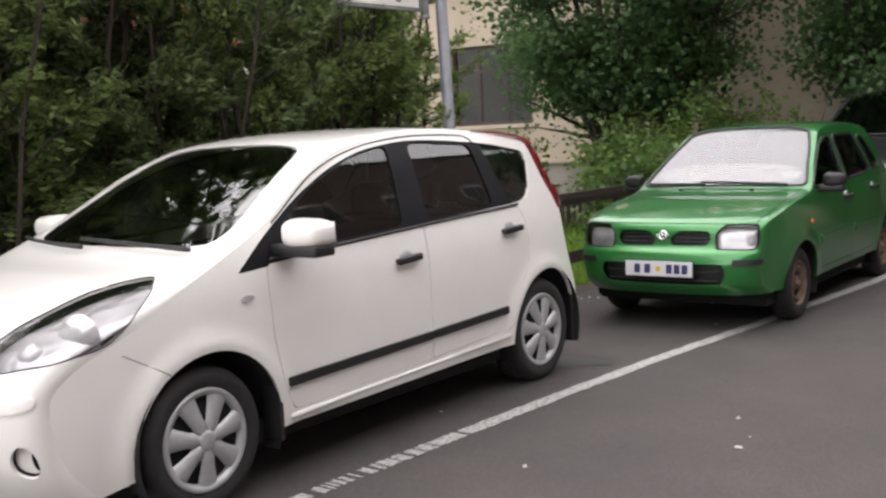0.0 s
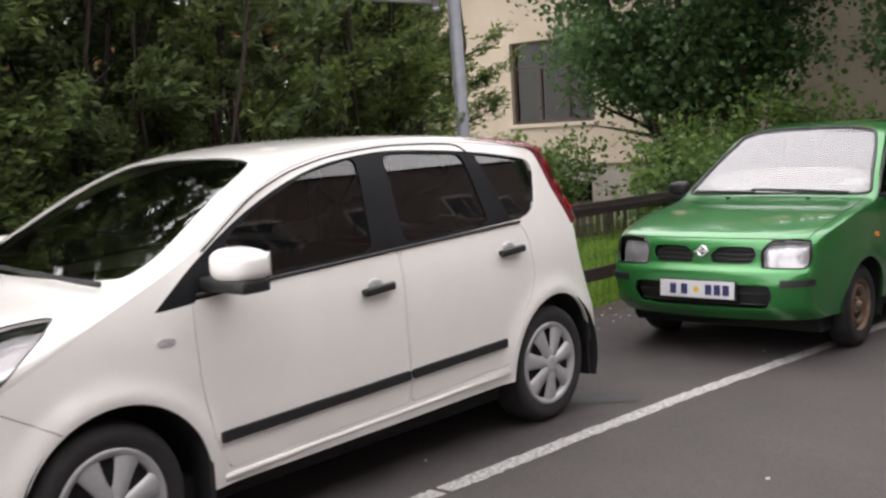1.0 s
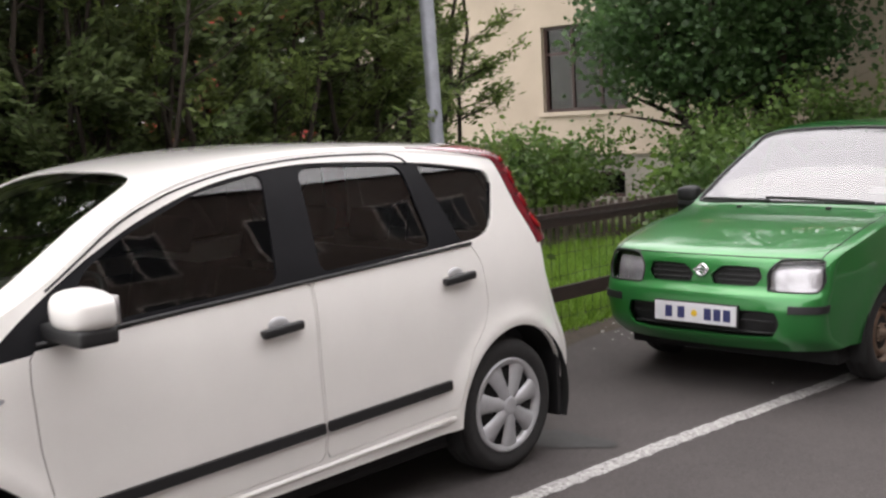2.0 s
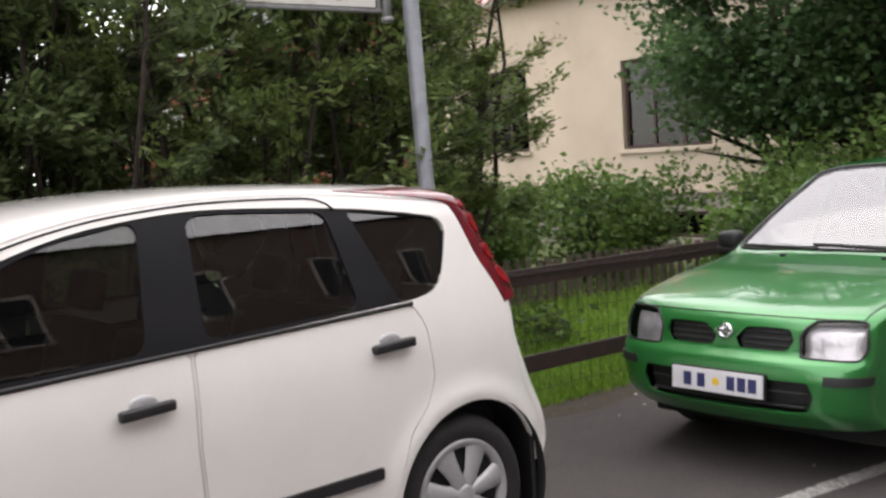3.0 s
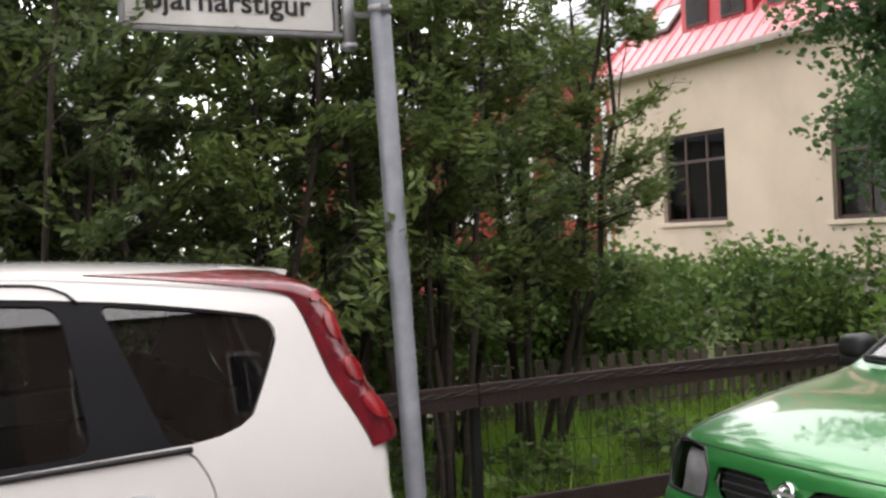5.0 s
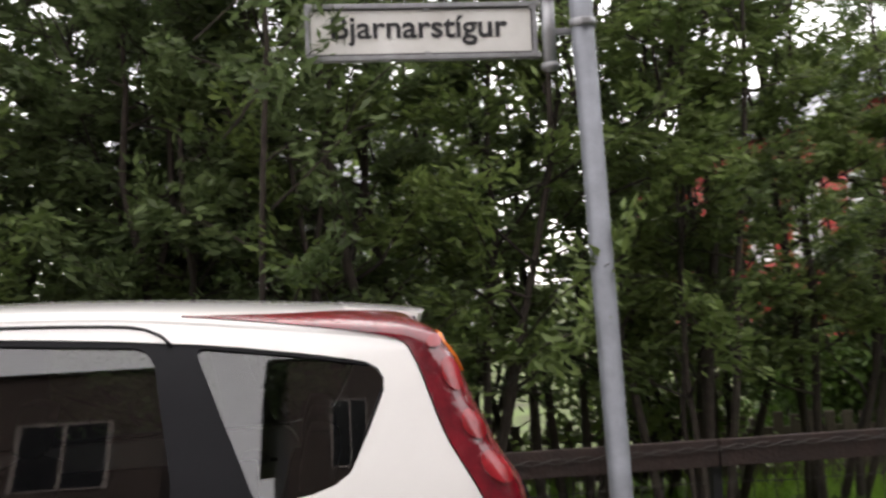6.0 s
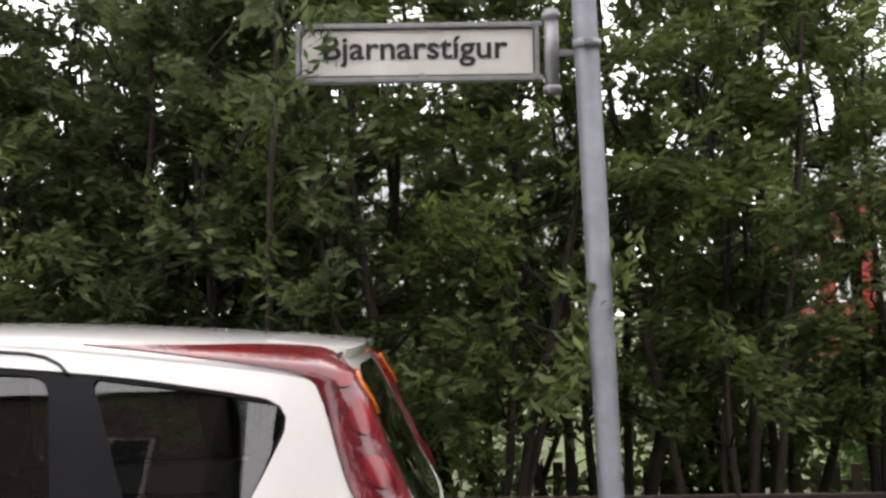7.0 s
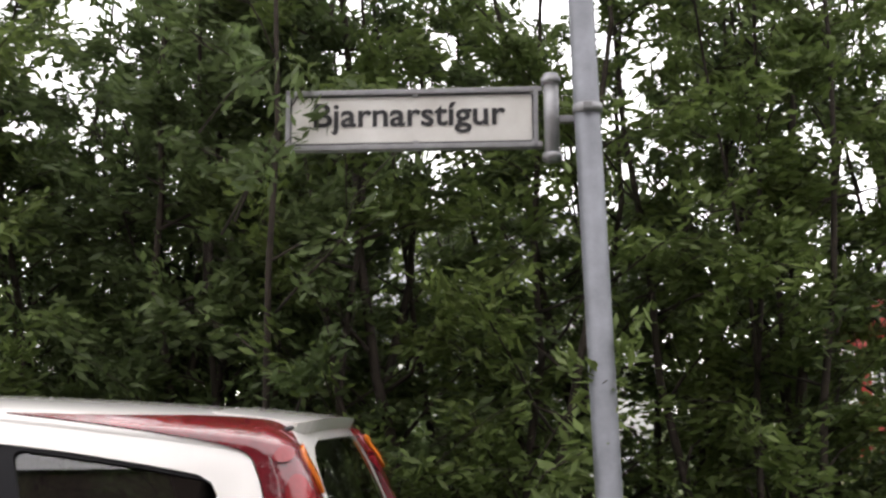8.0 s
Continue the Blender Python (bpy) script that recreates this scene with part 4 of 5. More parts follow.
def shrub(x, y, height, spread, stems, count, seed, leaf, size, low=0.9, narrow=0.24, label="", name="tree", group="garden hedge", clump=0.20, trunk=0.035, wide=None, holes=None, bend=0.25):
    """A many-stemmed tall shrub: stems, twigs, and leaves gathered in sprays along the twigs."""
    rnd = random.Random(seed)
    t = thing(name, label, "tree" if height > 2 else "bush", group, at=pose(x, y, -0.06))
    woods, tips = [], []
    wide = wide or (spread, spread)
    for s in range(stems):
        a = 2 * math.pi * (s + rnd.random() * 0.7) / stems
        d = rnd.uniform(0.25, 1.0)
        h = height * rnd.uniform(0.72, 1.0)
        p, r = grow(rnd, (0.14 * math.cos(a), 0.14 * math.sin(a), 0), (wide[0] * d * math.cos(a), wide[1] * d * math.sin(a), h), trunk * rnd.uniform(0.6, 1.15), bend)
        woods.append(tube(p, r, 6))
        for k in range(9):
            f = rnd.uniform(low / height * 0.8, 1.0)
            i = min(int(f * 7), 6)
            q = p[i].lerp(p[i + 1], f * 7 - i)
            b = rnd.uniform(0, 2 * math.pi)
            ln = rnd.uniform(0.35, 0.9) * spread * 0.75
            e = q + Vector((math.cos(b) * ln, math.sin(b) * ln, rnd.uniform(-0.05, 0.7) * ln))
            pp, rr = grow(rnd, q, e, max(0.004, r[i] * 0.42), 0.08, 4)
            woods.append(tube(pp, rr, 4))
            tips.append((q, e))
            for _ in range(2):
                q2 = q.lerp(e, rnd.uniform(0.3, 0.9))
                e2 = q2 + Vector((rnd.uniform(-1, 1), rnd.uniform(-1, 1), rnd.uniform(-0.4, 0.7))) * ln * 0.5
                pp, rr = grow(rnd, q2, e2, 0.005, 0.03, 2)
                woods.append(tube(pp, rr, 3))
                tips.append((q2, e2))
    v, f = join(*woods)
    part("trunk", mesh("trunk", v, f, BARK, True), BARK, t, "dark thin stems and twigs")
    g = np.random.RandomState(seed)
    A, B = np.array([q[:] for q, _ in tips]), np.array([e[:] for _, e in tips])
    k = g.randint(0, len(A), count)
    s = g.beta(2.2, 1.1, count)[:, None]
    C = A[k] + (B[k] - A[k]) * s + g.normal(size=(count, 3)) * clump * np.array([1, 1, 0.8])
    C = C[C[:, 2] > low + 0.35 * g.normal(size=len(C)) * (0.5 if low > 0.3 else 0.15)]
    if holes is not None:
        C = gaps(C + np.array([x, y, 0]), seed, holes) - np.array([x, y, 0])
    part("crown", leaves_mesh("crown", C, size, leaf, seed, narrow), leaf, t, "uneven leafy crown with gaps")
    return t


def willow(x, y, height, seed, leaf, count, sprays=(), stems=6):
    """A tall willow bush: leaning stems, upswept shoots, and narrow leaves set along the shoots."""
    rnd = random.Random(seed)
    t = thing("tree", "tall green willow hedge tree with many thin dark stems", "tree", "garden hedge", at=pose(x, y, -0.06))
    here = Vector((x, y, -0.06))
    woods, tips = [], []
    for s in range(stems):
        a = 2 * math.pi * (s + rnd.random() * 0.8) / stems
        reach = rnd.uniform(0.35, 1.15)
        h = height * rnd.uniform(0.75, 1.05)
        p, r = grow(rnd, (0.12 * math.cos(a), 0.12 * math.sin(a), 0), (reach * 0.75 * math.cos(a), reach * math.sin(a), h), rnd.uniform(0.017, 0.034), 0.45, 9)
        woods.append(tube(p, r, 7))
        for k in range(17):
            f = 0.20 + 0.79 * (k + rnd.random()) / 17
            i = min(int(f * 9), 8)
            q = p[i].lerp(p[i + 1], f * 9 - i)
            b = rnd.uniform(0, 2 * math.pi)
            ln = rnd.uniform(0.35, 0.95) * (1.15 - 0.5 * f)
            e = q + Vector((math.cos(b) * ln * 0.75, math.sin(b) * ln * 0.85, rnd.uniform(0.15, 0.85) * ln))
            pp, rr = grow(rnd, q, e, max(0.004, r[i] * 0.45), 0.10, 4)
            woods.append(tube(pp, rr, 4))
            tips.append((pp[2], pp[4]))
            for _ in range(4):
                w = rnd.uniform(0.25, 0.95)
                q2 = q.lerp(e, w)
                c = b + rnd.uniform(-1.5, 1.5)
                l2 = ln * rnd.uniform(0.25, 0.6)
                e2 = q2 + Vector((math.cos(c) * l2 * 0.8, math.sin(c) * l2 * 0.8, rnd.uniform(-0.15, 0.7) * l2))
                woods.append(tube([q2, q2.lerp(e2, 0.5) + Vector((0, 0, 0.02)), e2], [0.0035, 0.0028, 0.0015], 3))
                tips.append((q2, e2))
    n0 = len(tips)
    for q, e in sprays:
        q, e = Vector(q) - here, Vector(e) - here
        woods.append(tube([q, q.lerp(e, 0.5) + Vector((0, 0, 0.05)), e], [0.006, 0.004, 0.002], 4))
        tips += [(q.lerp(e, 0.35), e)] + [(q.lerp(e, w), q.lerp(e, w) + Vector((rnd.uniform(-0.02, 0.05), rnd.uniform(-0.12, 0.12), rnd.uniform(-0.08, 0.14)))) for w in (0.45, 0.6, 0.75, 0.9)]
    v, f = join(*woods)
    part("trunk", mesh("trunk", v, f, BARK, True), BARK, t, "dark thin stems and twigs")
    g = np.random.RandomState(seed)
    A, B = np.array([q[:] for q, _ in tips]), np.array([e[:] for _, e in tips])
    k = np.concatenate([g.randint(0, n0, count), np.repeat(np.arange(n0, len(tips)), 16)])
    s = g.uniform(0.05, 1.08, len(k))[:, None]
    D = B[k] - A[k]
    C = A[k] + D * s + g.normal(size=(len(k), 3)) * 0.036
    D = D / (np.linalg.norm(D, axis=1)[:, None] + 1e-9)
    W = C + np.array(here)
    open_sky = g.uniform(0, 1, len(k)) < np.clip(1.1 - 0.11 * np.maximum(W[:, 2] - 2.2, 0), 0.5, 1)
    pocket = np.array([noise.noise(Vector((3.3, p[1] * 1.2, p[2] * 1.4))) + 0.3 * noise.noise(Vector((p[0] * 0.8, p[1] * 3.2, p[2] * 3.2))) < 0.55 and noise.noise(Vector((p[0] * 2, p[1] * 6.5, p[2] * 6.5))) < 0.24 for p in W])
    away = W[:, 0] < np.where((W[:, 2] > 1.75) & (W[:, 1] < 2.6), -1.35, -1.75)
    low = W[:, 2] > 0.75 + 0.3 * g.normal(size=len(k))
    keep = (open_sky & pocket & away & low) | (k >= n0)
    part("crown", leaves_mesh("crown", C[keep], 0.068, leaf, seed, 0.17, along=D[keep]), leaf, t, "uneven feathery leafy crown with gaps")
    return t


# tall willow-like hedge behind the fence
SIGN_SPRAY = [((-1.95, 2.25, 2.25), (-1.37, 2.62, 2.60)), ((-1.95, 2.2, 2.2), (-1.38, 2.57, 2.42)), ((-1.95, 2.1, 2.6), (-1.40, 2.52, 2.70))]
POLE_SPRAY = [((-1.95, 3.35, 1.30), (-1.33, 3.58, 1.62)), ((-1.95, 3.3, 1.15), (-1.34, 3.50, 1.40)), ((-1.95, 3.5, 1.5), (-1.36, 3.66, 1.75))]
HEDGE = [(-3.8, 5.6, 4.1), (-2.75, -1.6, 4.6), (-3.2, -0.5, 5.0), (-2.7, 0.5, 4.6), (-3.2, 1.4, 4.1), (-2.75, 2.1, 4.3), (-2.8, 3.1, 4.5), (-3.4, 3.9, 4.2), (-2.85, 4.4, 4.7), (-4.1, 5.0, 4.2), (-3.9, 0.6, 3.7), (-4.0, 2.6, 4.4), (-5.7, 7.0, 4.0), (-3.3, 1.8, 3.3), (-4.2, 1.4, 3.3)]
for k, (hx, hy, hh) in enumerate(HEDGE):
    willow(hx, hy, hh * 1.12, 20 + k, WILLOW_LIGHT if k in (0, 3, 6, 8) else WILLOW, 12000 if k in (1, 2) else 26000 if k == 0 else 24000 if k == 3 else 38000 if k in (4, 5, 10) else 22000 if k > 11 else 30000, SIGN_SPRAY if k == 5 else POLE_SPRAY if k == 6 else ())
for k, (hx, hy, hh) in enumerate([(-6.2, -2.4, 1.9), (-6.6, -0.6, 1.7), (-6.3, 1.2, 1.6), (-6.7, 2.9, 1.8)]):
    shrub(hx, hy, hh, 1.25, 8, 6000, 45 + k, WILLOW, 0.10, 0.3, 0.24, "dense green shrub in the back of the garden", clump=0.2, bend=0.5)
for k, (hx, hy, hh) in enumerate([(-4.6, -1.2, 3.0), (-4.9, 0.4, 2.7), (-4.9, 1.8, 3.3), (-5.0, 3.4, 3.5), (-4.9, 4.9, 2.8)]):
    shrub(hx, hy, hh, 1.1, 7, 7000, 145 + k, WILLOW_LIGHT, 0.09, 0.4, 0.24, "dense green shrub behind the willow hedge", clump=0.2, bend=0.5, holes=0.25)
# big dark broadleaf trees beside the cream house
for k, (tx, ty, th, tw) in enumerate([(-4.0, 11.7, 6.4, (2.9, 1.8)), (-0.4, 12.3, 7.0, (2.6, 2.0)), (2.4, 13.0, 6.8, (2.6, 2.0))]):
    shrub(tx, ty, th, 2.3, 11, 60000, 60 + k, MAPLE, 0.09, 1.8, 0.40, "large dark green broadleaf tree with dense crown", group="broadleaf trees", clump=0.22, trunk=0.10, wide=tw, holes=0.45)
# lighter bushes along the garden
for k, (bx, by, bh, bs) in enumerate([(-6.0, 6.6, 1.15, .7), (-5.6, 7.4, 1.25, .75), (-6.6, 8.3, 1.35, .9), (-7.6, 9.4, 1.2, 1.0), (-5.5, 9.3, 1.45, .9), (-3.4, 9.9, 1.6, .8), (-2.4, 11.0, 2.0, 1.0), (-6.2, 10.6, 1.3, 1.0), (-10.2, 11.2, .95, 1.0), (-12.6, 11.8, .9, 1.0), (-1.9, 7.6, 1.25, .55)]):
    shrub(bx, by, bh, bs, 9, 5200, 90 + k, BUSH, 0.08, 0.12, 0.34, "leafy light green garden bush", "bush", "garden bushes", 0.11, 0.016)


def grass(name, x0, x1, y0, y1, count, h, seed, label):
    g = np.random.RandomState(seed)
    x, y = g.uniform(0, 1, count), g.uniform(y0, y1, count)
    xe = np.array([EDGE(v) for v in y]) - 0.03 if x1 is None else np.full(count, x1)
    x = x0 + (xe - x0) * x
    a = g.uniform(0, 2 * math.pi, count)
    hh = h * g.uniform(0.35, 1.3, count) * (0.6 + 0.6 * np.array([noise.noise(Vector((p * 1.7, q * 1.7, 0))) * 0.5 + 0.5 for p, q in zip(x, y)]))
    w = g.uniform(0.003, 0.008, count)
    lean = g.uniform(0.2, 0.9, count) * hh
    b = g.uniform(0, 2 * math.pi, count)
    dx, dy = np.cos(a) * w, np.sin(a) * w
    z = np.full(count, -0.06)
    V = np.stack([np.stack([x - dx, y - dy, z], 1), np.stack([x + dx, y + dy, z], 1), np.stack([x + lean * .35 * np.cos(b) + dx * .7, y + lean * .35 * np.sin(b) + dy * .7, z + hh * .62], 1), np.stack([x + lean * .35 * np.cos(b) - dx * .7, y + lean * .35 * np.sin(b) - dy * .7, z + hh * .62], 1), np.stack([x + lean * np.cos(b), y + lean * np.sin(b), z + hh], 1)], 1).reshape(-1, 3)
    k = np.arange(count) * 5
    faces = [f for i in k for f in ((i, i + 1, i + 2, i + 3), (i + 3, i + 2, i + 4))]
    me = mesh(name, V, faces, GRASS)
    return tagged(part(name, me, GRASS), label, "grass", kind="stuff")


grass("grass", -2.6, None, 3.0, 9.5, 22000, 0.16, 1, "bright green grass strip and lawn behind the fence")
grass("lawn", -5.3, -2.6, 3.0, 10.5, 24000, 0.24, 2, "tall bright green lawn in the garden")


def weeds():
    """Broad-leaved plants on the lawn."""
    for k, (x, y, h) in enumerate([(-2.9, 5.1, .32), (-3.3, 4.4, .35), (-3.2, 6.1, .34)]):
        shrub(x, y, h, .3, 7, 260, 130 + k, BUSH, 0.09, 0.03, 0.36, "low broad-leaved weed clump on the lawn", "weed", "lawn weeds", 0.07, 0.006)


weeds()


def soil_lip():
    ys = np.linspace(2.6, 14, 180)
    v, f = [], []
    for y in ys:
        e = EDGE(y)
        n1 = noise.noise(Vector((y * 3, 2, 0)))
        v += [(e - 0.16, y, -0.055), (e - 0.08, y, 0.012 + 0.02 * n1), (e + 0.05 + 0.04 * n1, y, 0.010), (e + 0.20 + 0.11 * n1, y, 0.002)]
    for k in range(len(ys) - 1):
        for i in range(3):
            f.append((4 * k + i, 4 * k + i + 1, 4 * k + i + 5, 4 * k + i + 4))
    tagged(part("soil_edge", mesh("soil_edge", v, f, SOIL, True), SOIL), "strip of bare soil along the asphalt edge", "soil", kind="structure")


soil_lip()


# ---- fence ----
def fence():
    f = thing("fence", "dark brown timber rail fence with wire netting", "fence", at=pose(0, 0, -0.06))
    y0, y1 = 2.3, 14.0
    posts = [2.35, 4.15, 6.9, 9.2, 11.4, 13.6]
    for y in posts:
        part("post", box_bm((FENCE(y) - .075, y - .02, 0), (FENCE(y) - .03, y + .02, .86), .004), TRIM, f, "dark square post")
    for z0, z1, nm in ((.835, .945, "top_rail"), (.275, .385, "bottom_rail")):
        for a, b in zip(posts[:-1], posts[1:]):
            bm = box_bm((-.016, 0.004, z0), (.016, math.hypot(b - a, FENCE(b) - FENCE(a)) - .004, z1), .005)
            o = part(nm, bm, RAILWOOD, f, "dark stained board")
            o.matrix_basis = pose(FENCE(a) - .01, a, 0, 0, 0, -math.degrees(math.atan2(FENCE(b) - FENCE(a), b - a)))
    wires = []
    for y in np.arange(2.4, 9.6, .095):
        x = FENCE(y) - .035
        wires.append(tube([(x, y, .05), (x + .004, y + .006 * math.sin(9 * y), .5), (x, y, .93)], [.0022] * 3, 4))
    for z in (.14, .30, .46, .62, .76):
        wires.append(tube([(FENCE(y) - .035, y, z + .006 * math.sin(5 * y + z * 9)) for y in np.arange(2.4, 9.6, .3)], [.0022] * 24, 4))
    v, q = join(*wires)
    part("wire_netting", mesh("wire_netting", v, q, WIRE), WIRE, f, "thin wire netting")
    st = [[], []]
    for k in range(700):
        y = 3.2 + k * .012
        c = .905 + .012 * math.sin(y * 1.7)
        for j in (0, 1):
            a = k * .35 + j * math.pi
            st[j].append((FENCE(y) + .016 + .007 * math.cos(a), y, c + .009 * math.sin(a)))
    v, q = join(*[tube(s, [.0032] * len(s), 4) for s in st])
    part("twisted_wire", mesh("twisted_wire", v, q, WIRE), WIRE, f, "twisted grey wire along the top rail")


fence()


def picket_fence():
    f = thing("picket_fence", "weathered grey wooden picket fence at the back of the lawn", "fence", at=pose(0, 0, -0.06))
    a, b = Vector((-5.4, 3.6, 0)), Vector((-4.1, 11.0, 0))
    d = (b - a).normalized()
    ang = math.degrees(math.atan2(-d.x, d.y))
    n = int((b - a).length / .125)
    me = None
    rnd = random.Random(3)
    for k in range(n):
        p = a + d * (.125 * k)
        if me is None:
            o = part("picket", box_bm((-.011, -.036, .06), (.011, .036, .60), .004, 1), GREYWOOD, f)
            me = o.data
        else:
            o = part("picket", me, GREYWOOD, f)
        o.matrix_basis = pose(p.x, p.y, rnd.uniform(-.015, .015), rnd.uniform(-1.2, 1.2), 0, ang)
    for z in (.16, .44):
        o = part("rail", box_bm((-.045, 0, z), (-.013, (b - a).length, z + .06), .004), GREYWOOD, f, "", at=pose(a.x, a.y, 0, 0, 0, ang))
    for k in range(0, 8):
        p = a + d * (k * 1.05)
        part("post", box_bm((-.10, -.03, 0), (-.046, .03, .56), .004), GREYWOOD, f, at=pose(p.x, p.y, 0, 0, 0, ang))


picket_fence()


# ---- street sign on its pole ----
def sign_post():
    p = thing("street_sign", "white street name sign on a grey steel pole", "sign", at=pose(-1.40, 3.548, -0.06))
    v, f = lathe([(0.0, .060), (.03, .060), (.035, .050), (.04, .043), (4.3, .043), (4.32, .030), (4.33, 0)], 32, "z")
    part("pole", mesh("pole", v, f, GALV, True), GALV, p, "galvanised grey steel pole leaning slightly", at=pose(0, 0, 2.5, 1.7) @ pose(0, 0, -2.5))
    z = 2.51 + .06
    for dz, nm in ((-.035, "clamp"), ):
        v, f = lathe([(z - .022, .044), (z - .022, .049), (z + .008, .049), (z + .008, .044)], 28, "z")
        c = part(nm, mesh(nm, v, f, ALU, True), ALU, p, "steel band clamp")
        part("clamp_bolt", box_bm((.03, -.02, z - .02), (.065, .012, z + .004), .004), ALU, c)
    part("bracket_arm", box_bm((-.095, -.125, z - .028), (-.070, -.02, z - .004), .004), ALU, p)
    tube_part("bracket_tube", [(-.06, -.115, z - .165), (-.06, -.115, z + .135)], .026, ALU, p, 16, "grey bracket tube")
    for dz in (-.16, .10):
        v, f = lathe([(z + dz, .027), (z + dz, .033), (z + dz + .022, .033), (z + dz + .022, .027)], 20, "z")
        part("bracket_collar", mesh("bracket_collar", [(x - .06, y - .115, q) for x, y, q in v], f, ALU, True), ALU, p)
    y0, y1, z0, z1 = -1.01, -.145, 2.395 + .06, 2.605 + .06
    b = part("sign_panel", box_bm((-.088, y0 + .02, z0 + .024), (-.066, y1 - .03, z1 - .024), .002), SIGNWHITE, p, "white sign face with black lettering")
    for q in (z0, z1 - .02):
        part("frame_bar", box_bm((-.095, y0, q), (-.052, y1, q + .018), .004), ALU, b, "grey metal frame")
    for q in (y0, y1 - .03):
        part("frame_bar", box_bm((-.095, q, z0), (-.052, q + .016, z1), .004), ALU, b, "grey metal frame")
    for yy in (y0 + .012, y0 + .43, y1 - .04):
        for q in (z0 + .013, z1 - .030):
            part("frame_clip", box_bm((-.066, yy, q), (-.056, yy + .02, q + .016), .002), ALU, b)
    for q in (z0 + .020, z1 - .0255):
        part("sign_border", box_bm((-.064, y0 + .02, q), (-.060, y1 - .03, q + .0045)), BLACKINK, b, "black border line")
    part("sign_border", box_bm((-.064, y1 - .0345, z0 + .0245), (-.060, y1 - .030, z1 - .0255)), BLACKINK, b, "black border line")
    cu = bpy.data.curves.new("lettering", "FONT")
    cu.body, cu.size, cu.extrude, cu.offset = "Bjarnarstígur", 0.117, 0.001, 0.002
    cu.space_character = 1.0
    cu.align_x = "LEFT"
    tx = new("lettering", cu)
    tx.parent = b
    bpy.context.view_layer.update()
    wd = tx.dimensions.x
    dep = bpy.context.evaluated_depsgraph_get()
    me = bpy.data.meshes.new_from_object(tx.evaluated_get(dep))
    bpy.data.objects.remove(tx)
    me.materials.clear()
    me.materials.append(BLACKINK)
    k = 0.648 / max(wd, .1)
    o = part("lettering", me, BLACKINK, b, "black lettering")
    o.matrix_basis = Matrix.Translation((-.0635, -.923, 2.478 + .06)) @ Matrix(((0, 0, 1, 0), (k, 0, 0, 0), (0, 1.0, 0, 0), (0, 0, 0, 1)))


sign_post()


# ---- houses ----
def window(house, x0, x1, z0, z1, y, cols, row_at, frame, depth=.14, brown_room=True):
    """A framed window in a wall facing -y, set back into its opening."""
    # opaque sheet behind the panes, coloured as the shaded room
    w = part("window", box_bm((x0, y + depth + .05, z0), (x1, y + depth + .06, z1)), ROOMDARK if not brown_room else ROOMBROWN, house, "dark framed window")
    t = .06
    for a, b in (((x0, y + depth - .05, z0), (x0 + t, y + depth, z1)), ((x1 - t, y + depth - .05, z0), (x1, y + depth, z1)), ((x0 + t, y + depth - .05, z0), (x1 - t, y + depth, z0 + t)), ((x0 + t, y + depth - .05, z1 - t), (x1 - t, y + depth, z1))):
        part("window_frame", box_bm(a, b, .006), frame, w)
    for k in range(1, cols):
        xx = x0 + (x1 - x0) * k / cols
        part("mullion", box_bm((xx - .025, y + depth - .045, z0 + t), (xx + .025, y + depth - .004, z1 - t), .004), frame, w)
    if row_at:
        zz = z0 + (z1 - z0) * row_at
        part("transom", box_bm((x0 + t, y + depth - .049, zz - .025), (x1 - t, y + depth - .006, zz + .025), .004), frame, w)
    part("pane", box_bm((x0 + .02, y + depth - .02, z0 + .02), (x1 - .02, y + depth - .014, z1 - .02)), HOUSEGLASS, w)
    return w


def wall_with_holes(name, house, x0, x1, z0, z1, y, thick, holes, material):
    """A wall facing -y, cut by rectangular holes that go through."""
    xs = sorted({x0, x1, *[h[0] for h in holes], *[h[1] for h in holes]})
    zs = sorted({z0, z1, *[h[2] for h in holes], *[h[3] for h in holes]})
    bm = bmesh.new()
    for a, b in zip(xs[:-1], xs[1:]):
        for c, d in zip(zs[:-1], zs[1:]):
            if any(h[0] <= a and b <= h[1] and h[2] <= c and d <= h[3] for h in holes):
                continue
            f = bm.faces.new([bm.verts.new(p) for p in ((a, y, c), (b, y, c), (b, y, d), (a, y, d))])
    bmesh.ops.remove_doubles(bm, verts=bm.verts[:], dist=1e-5)
    ex = bmesh.ops.extrude_face_region(bm, geom=bm.faces[:])
    for v in [g for g in ex["geom"] if isinstance(g, bmesh.types.BMVert)]:
        v.co.y += thick
    bmesh.ops.recalc_face_normals(bm, faces=bm.faces[:])
    return part(name, bm, material, house)


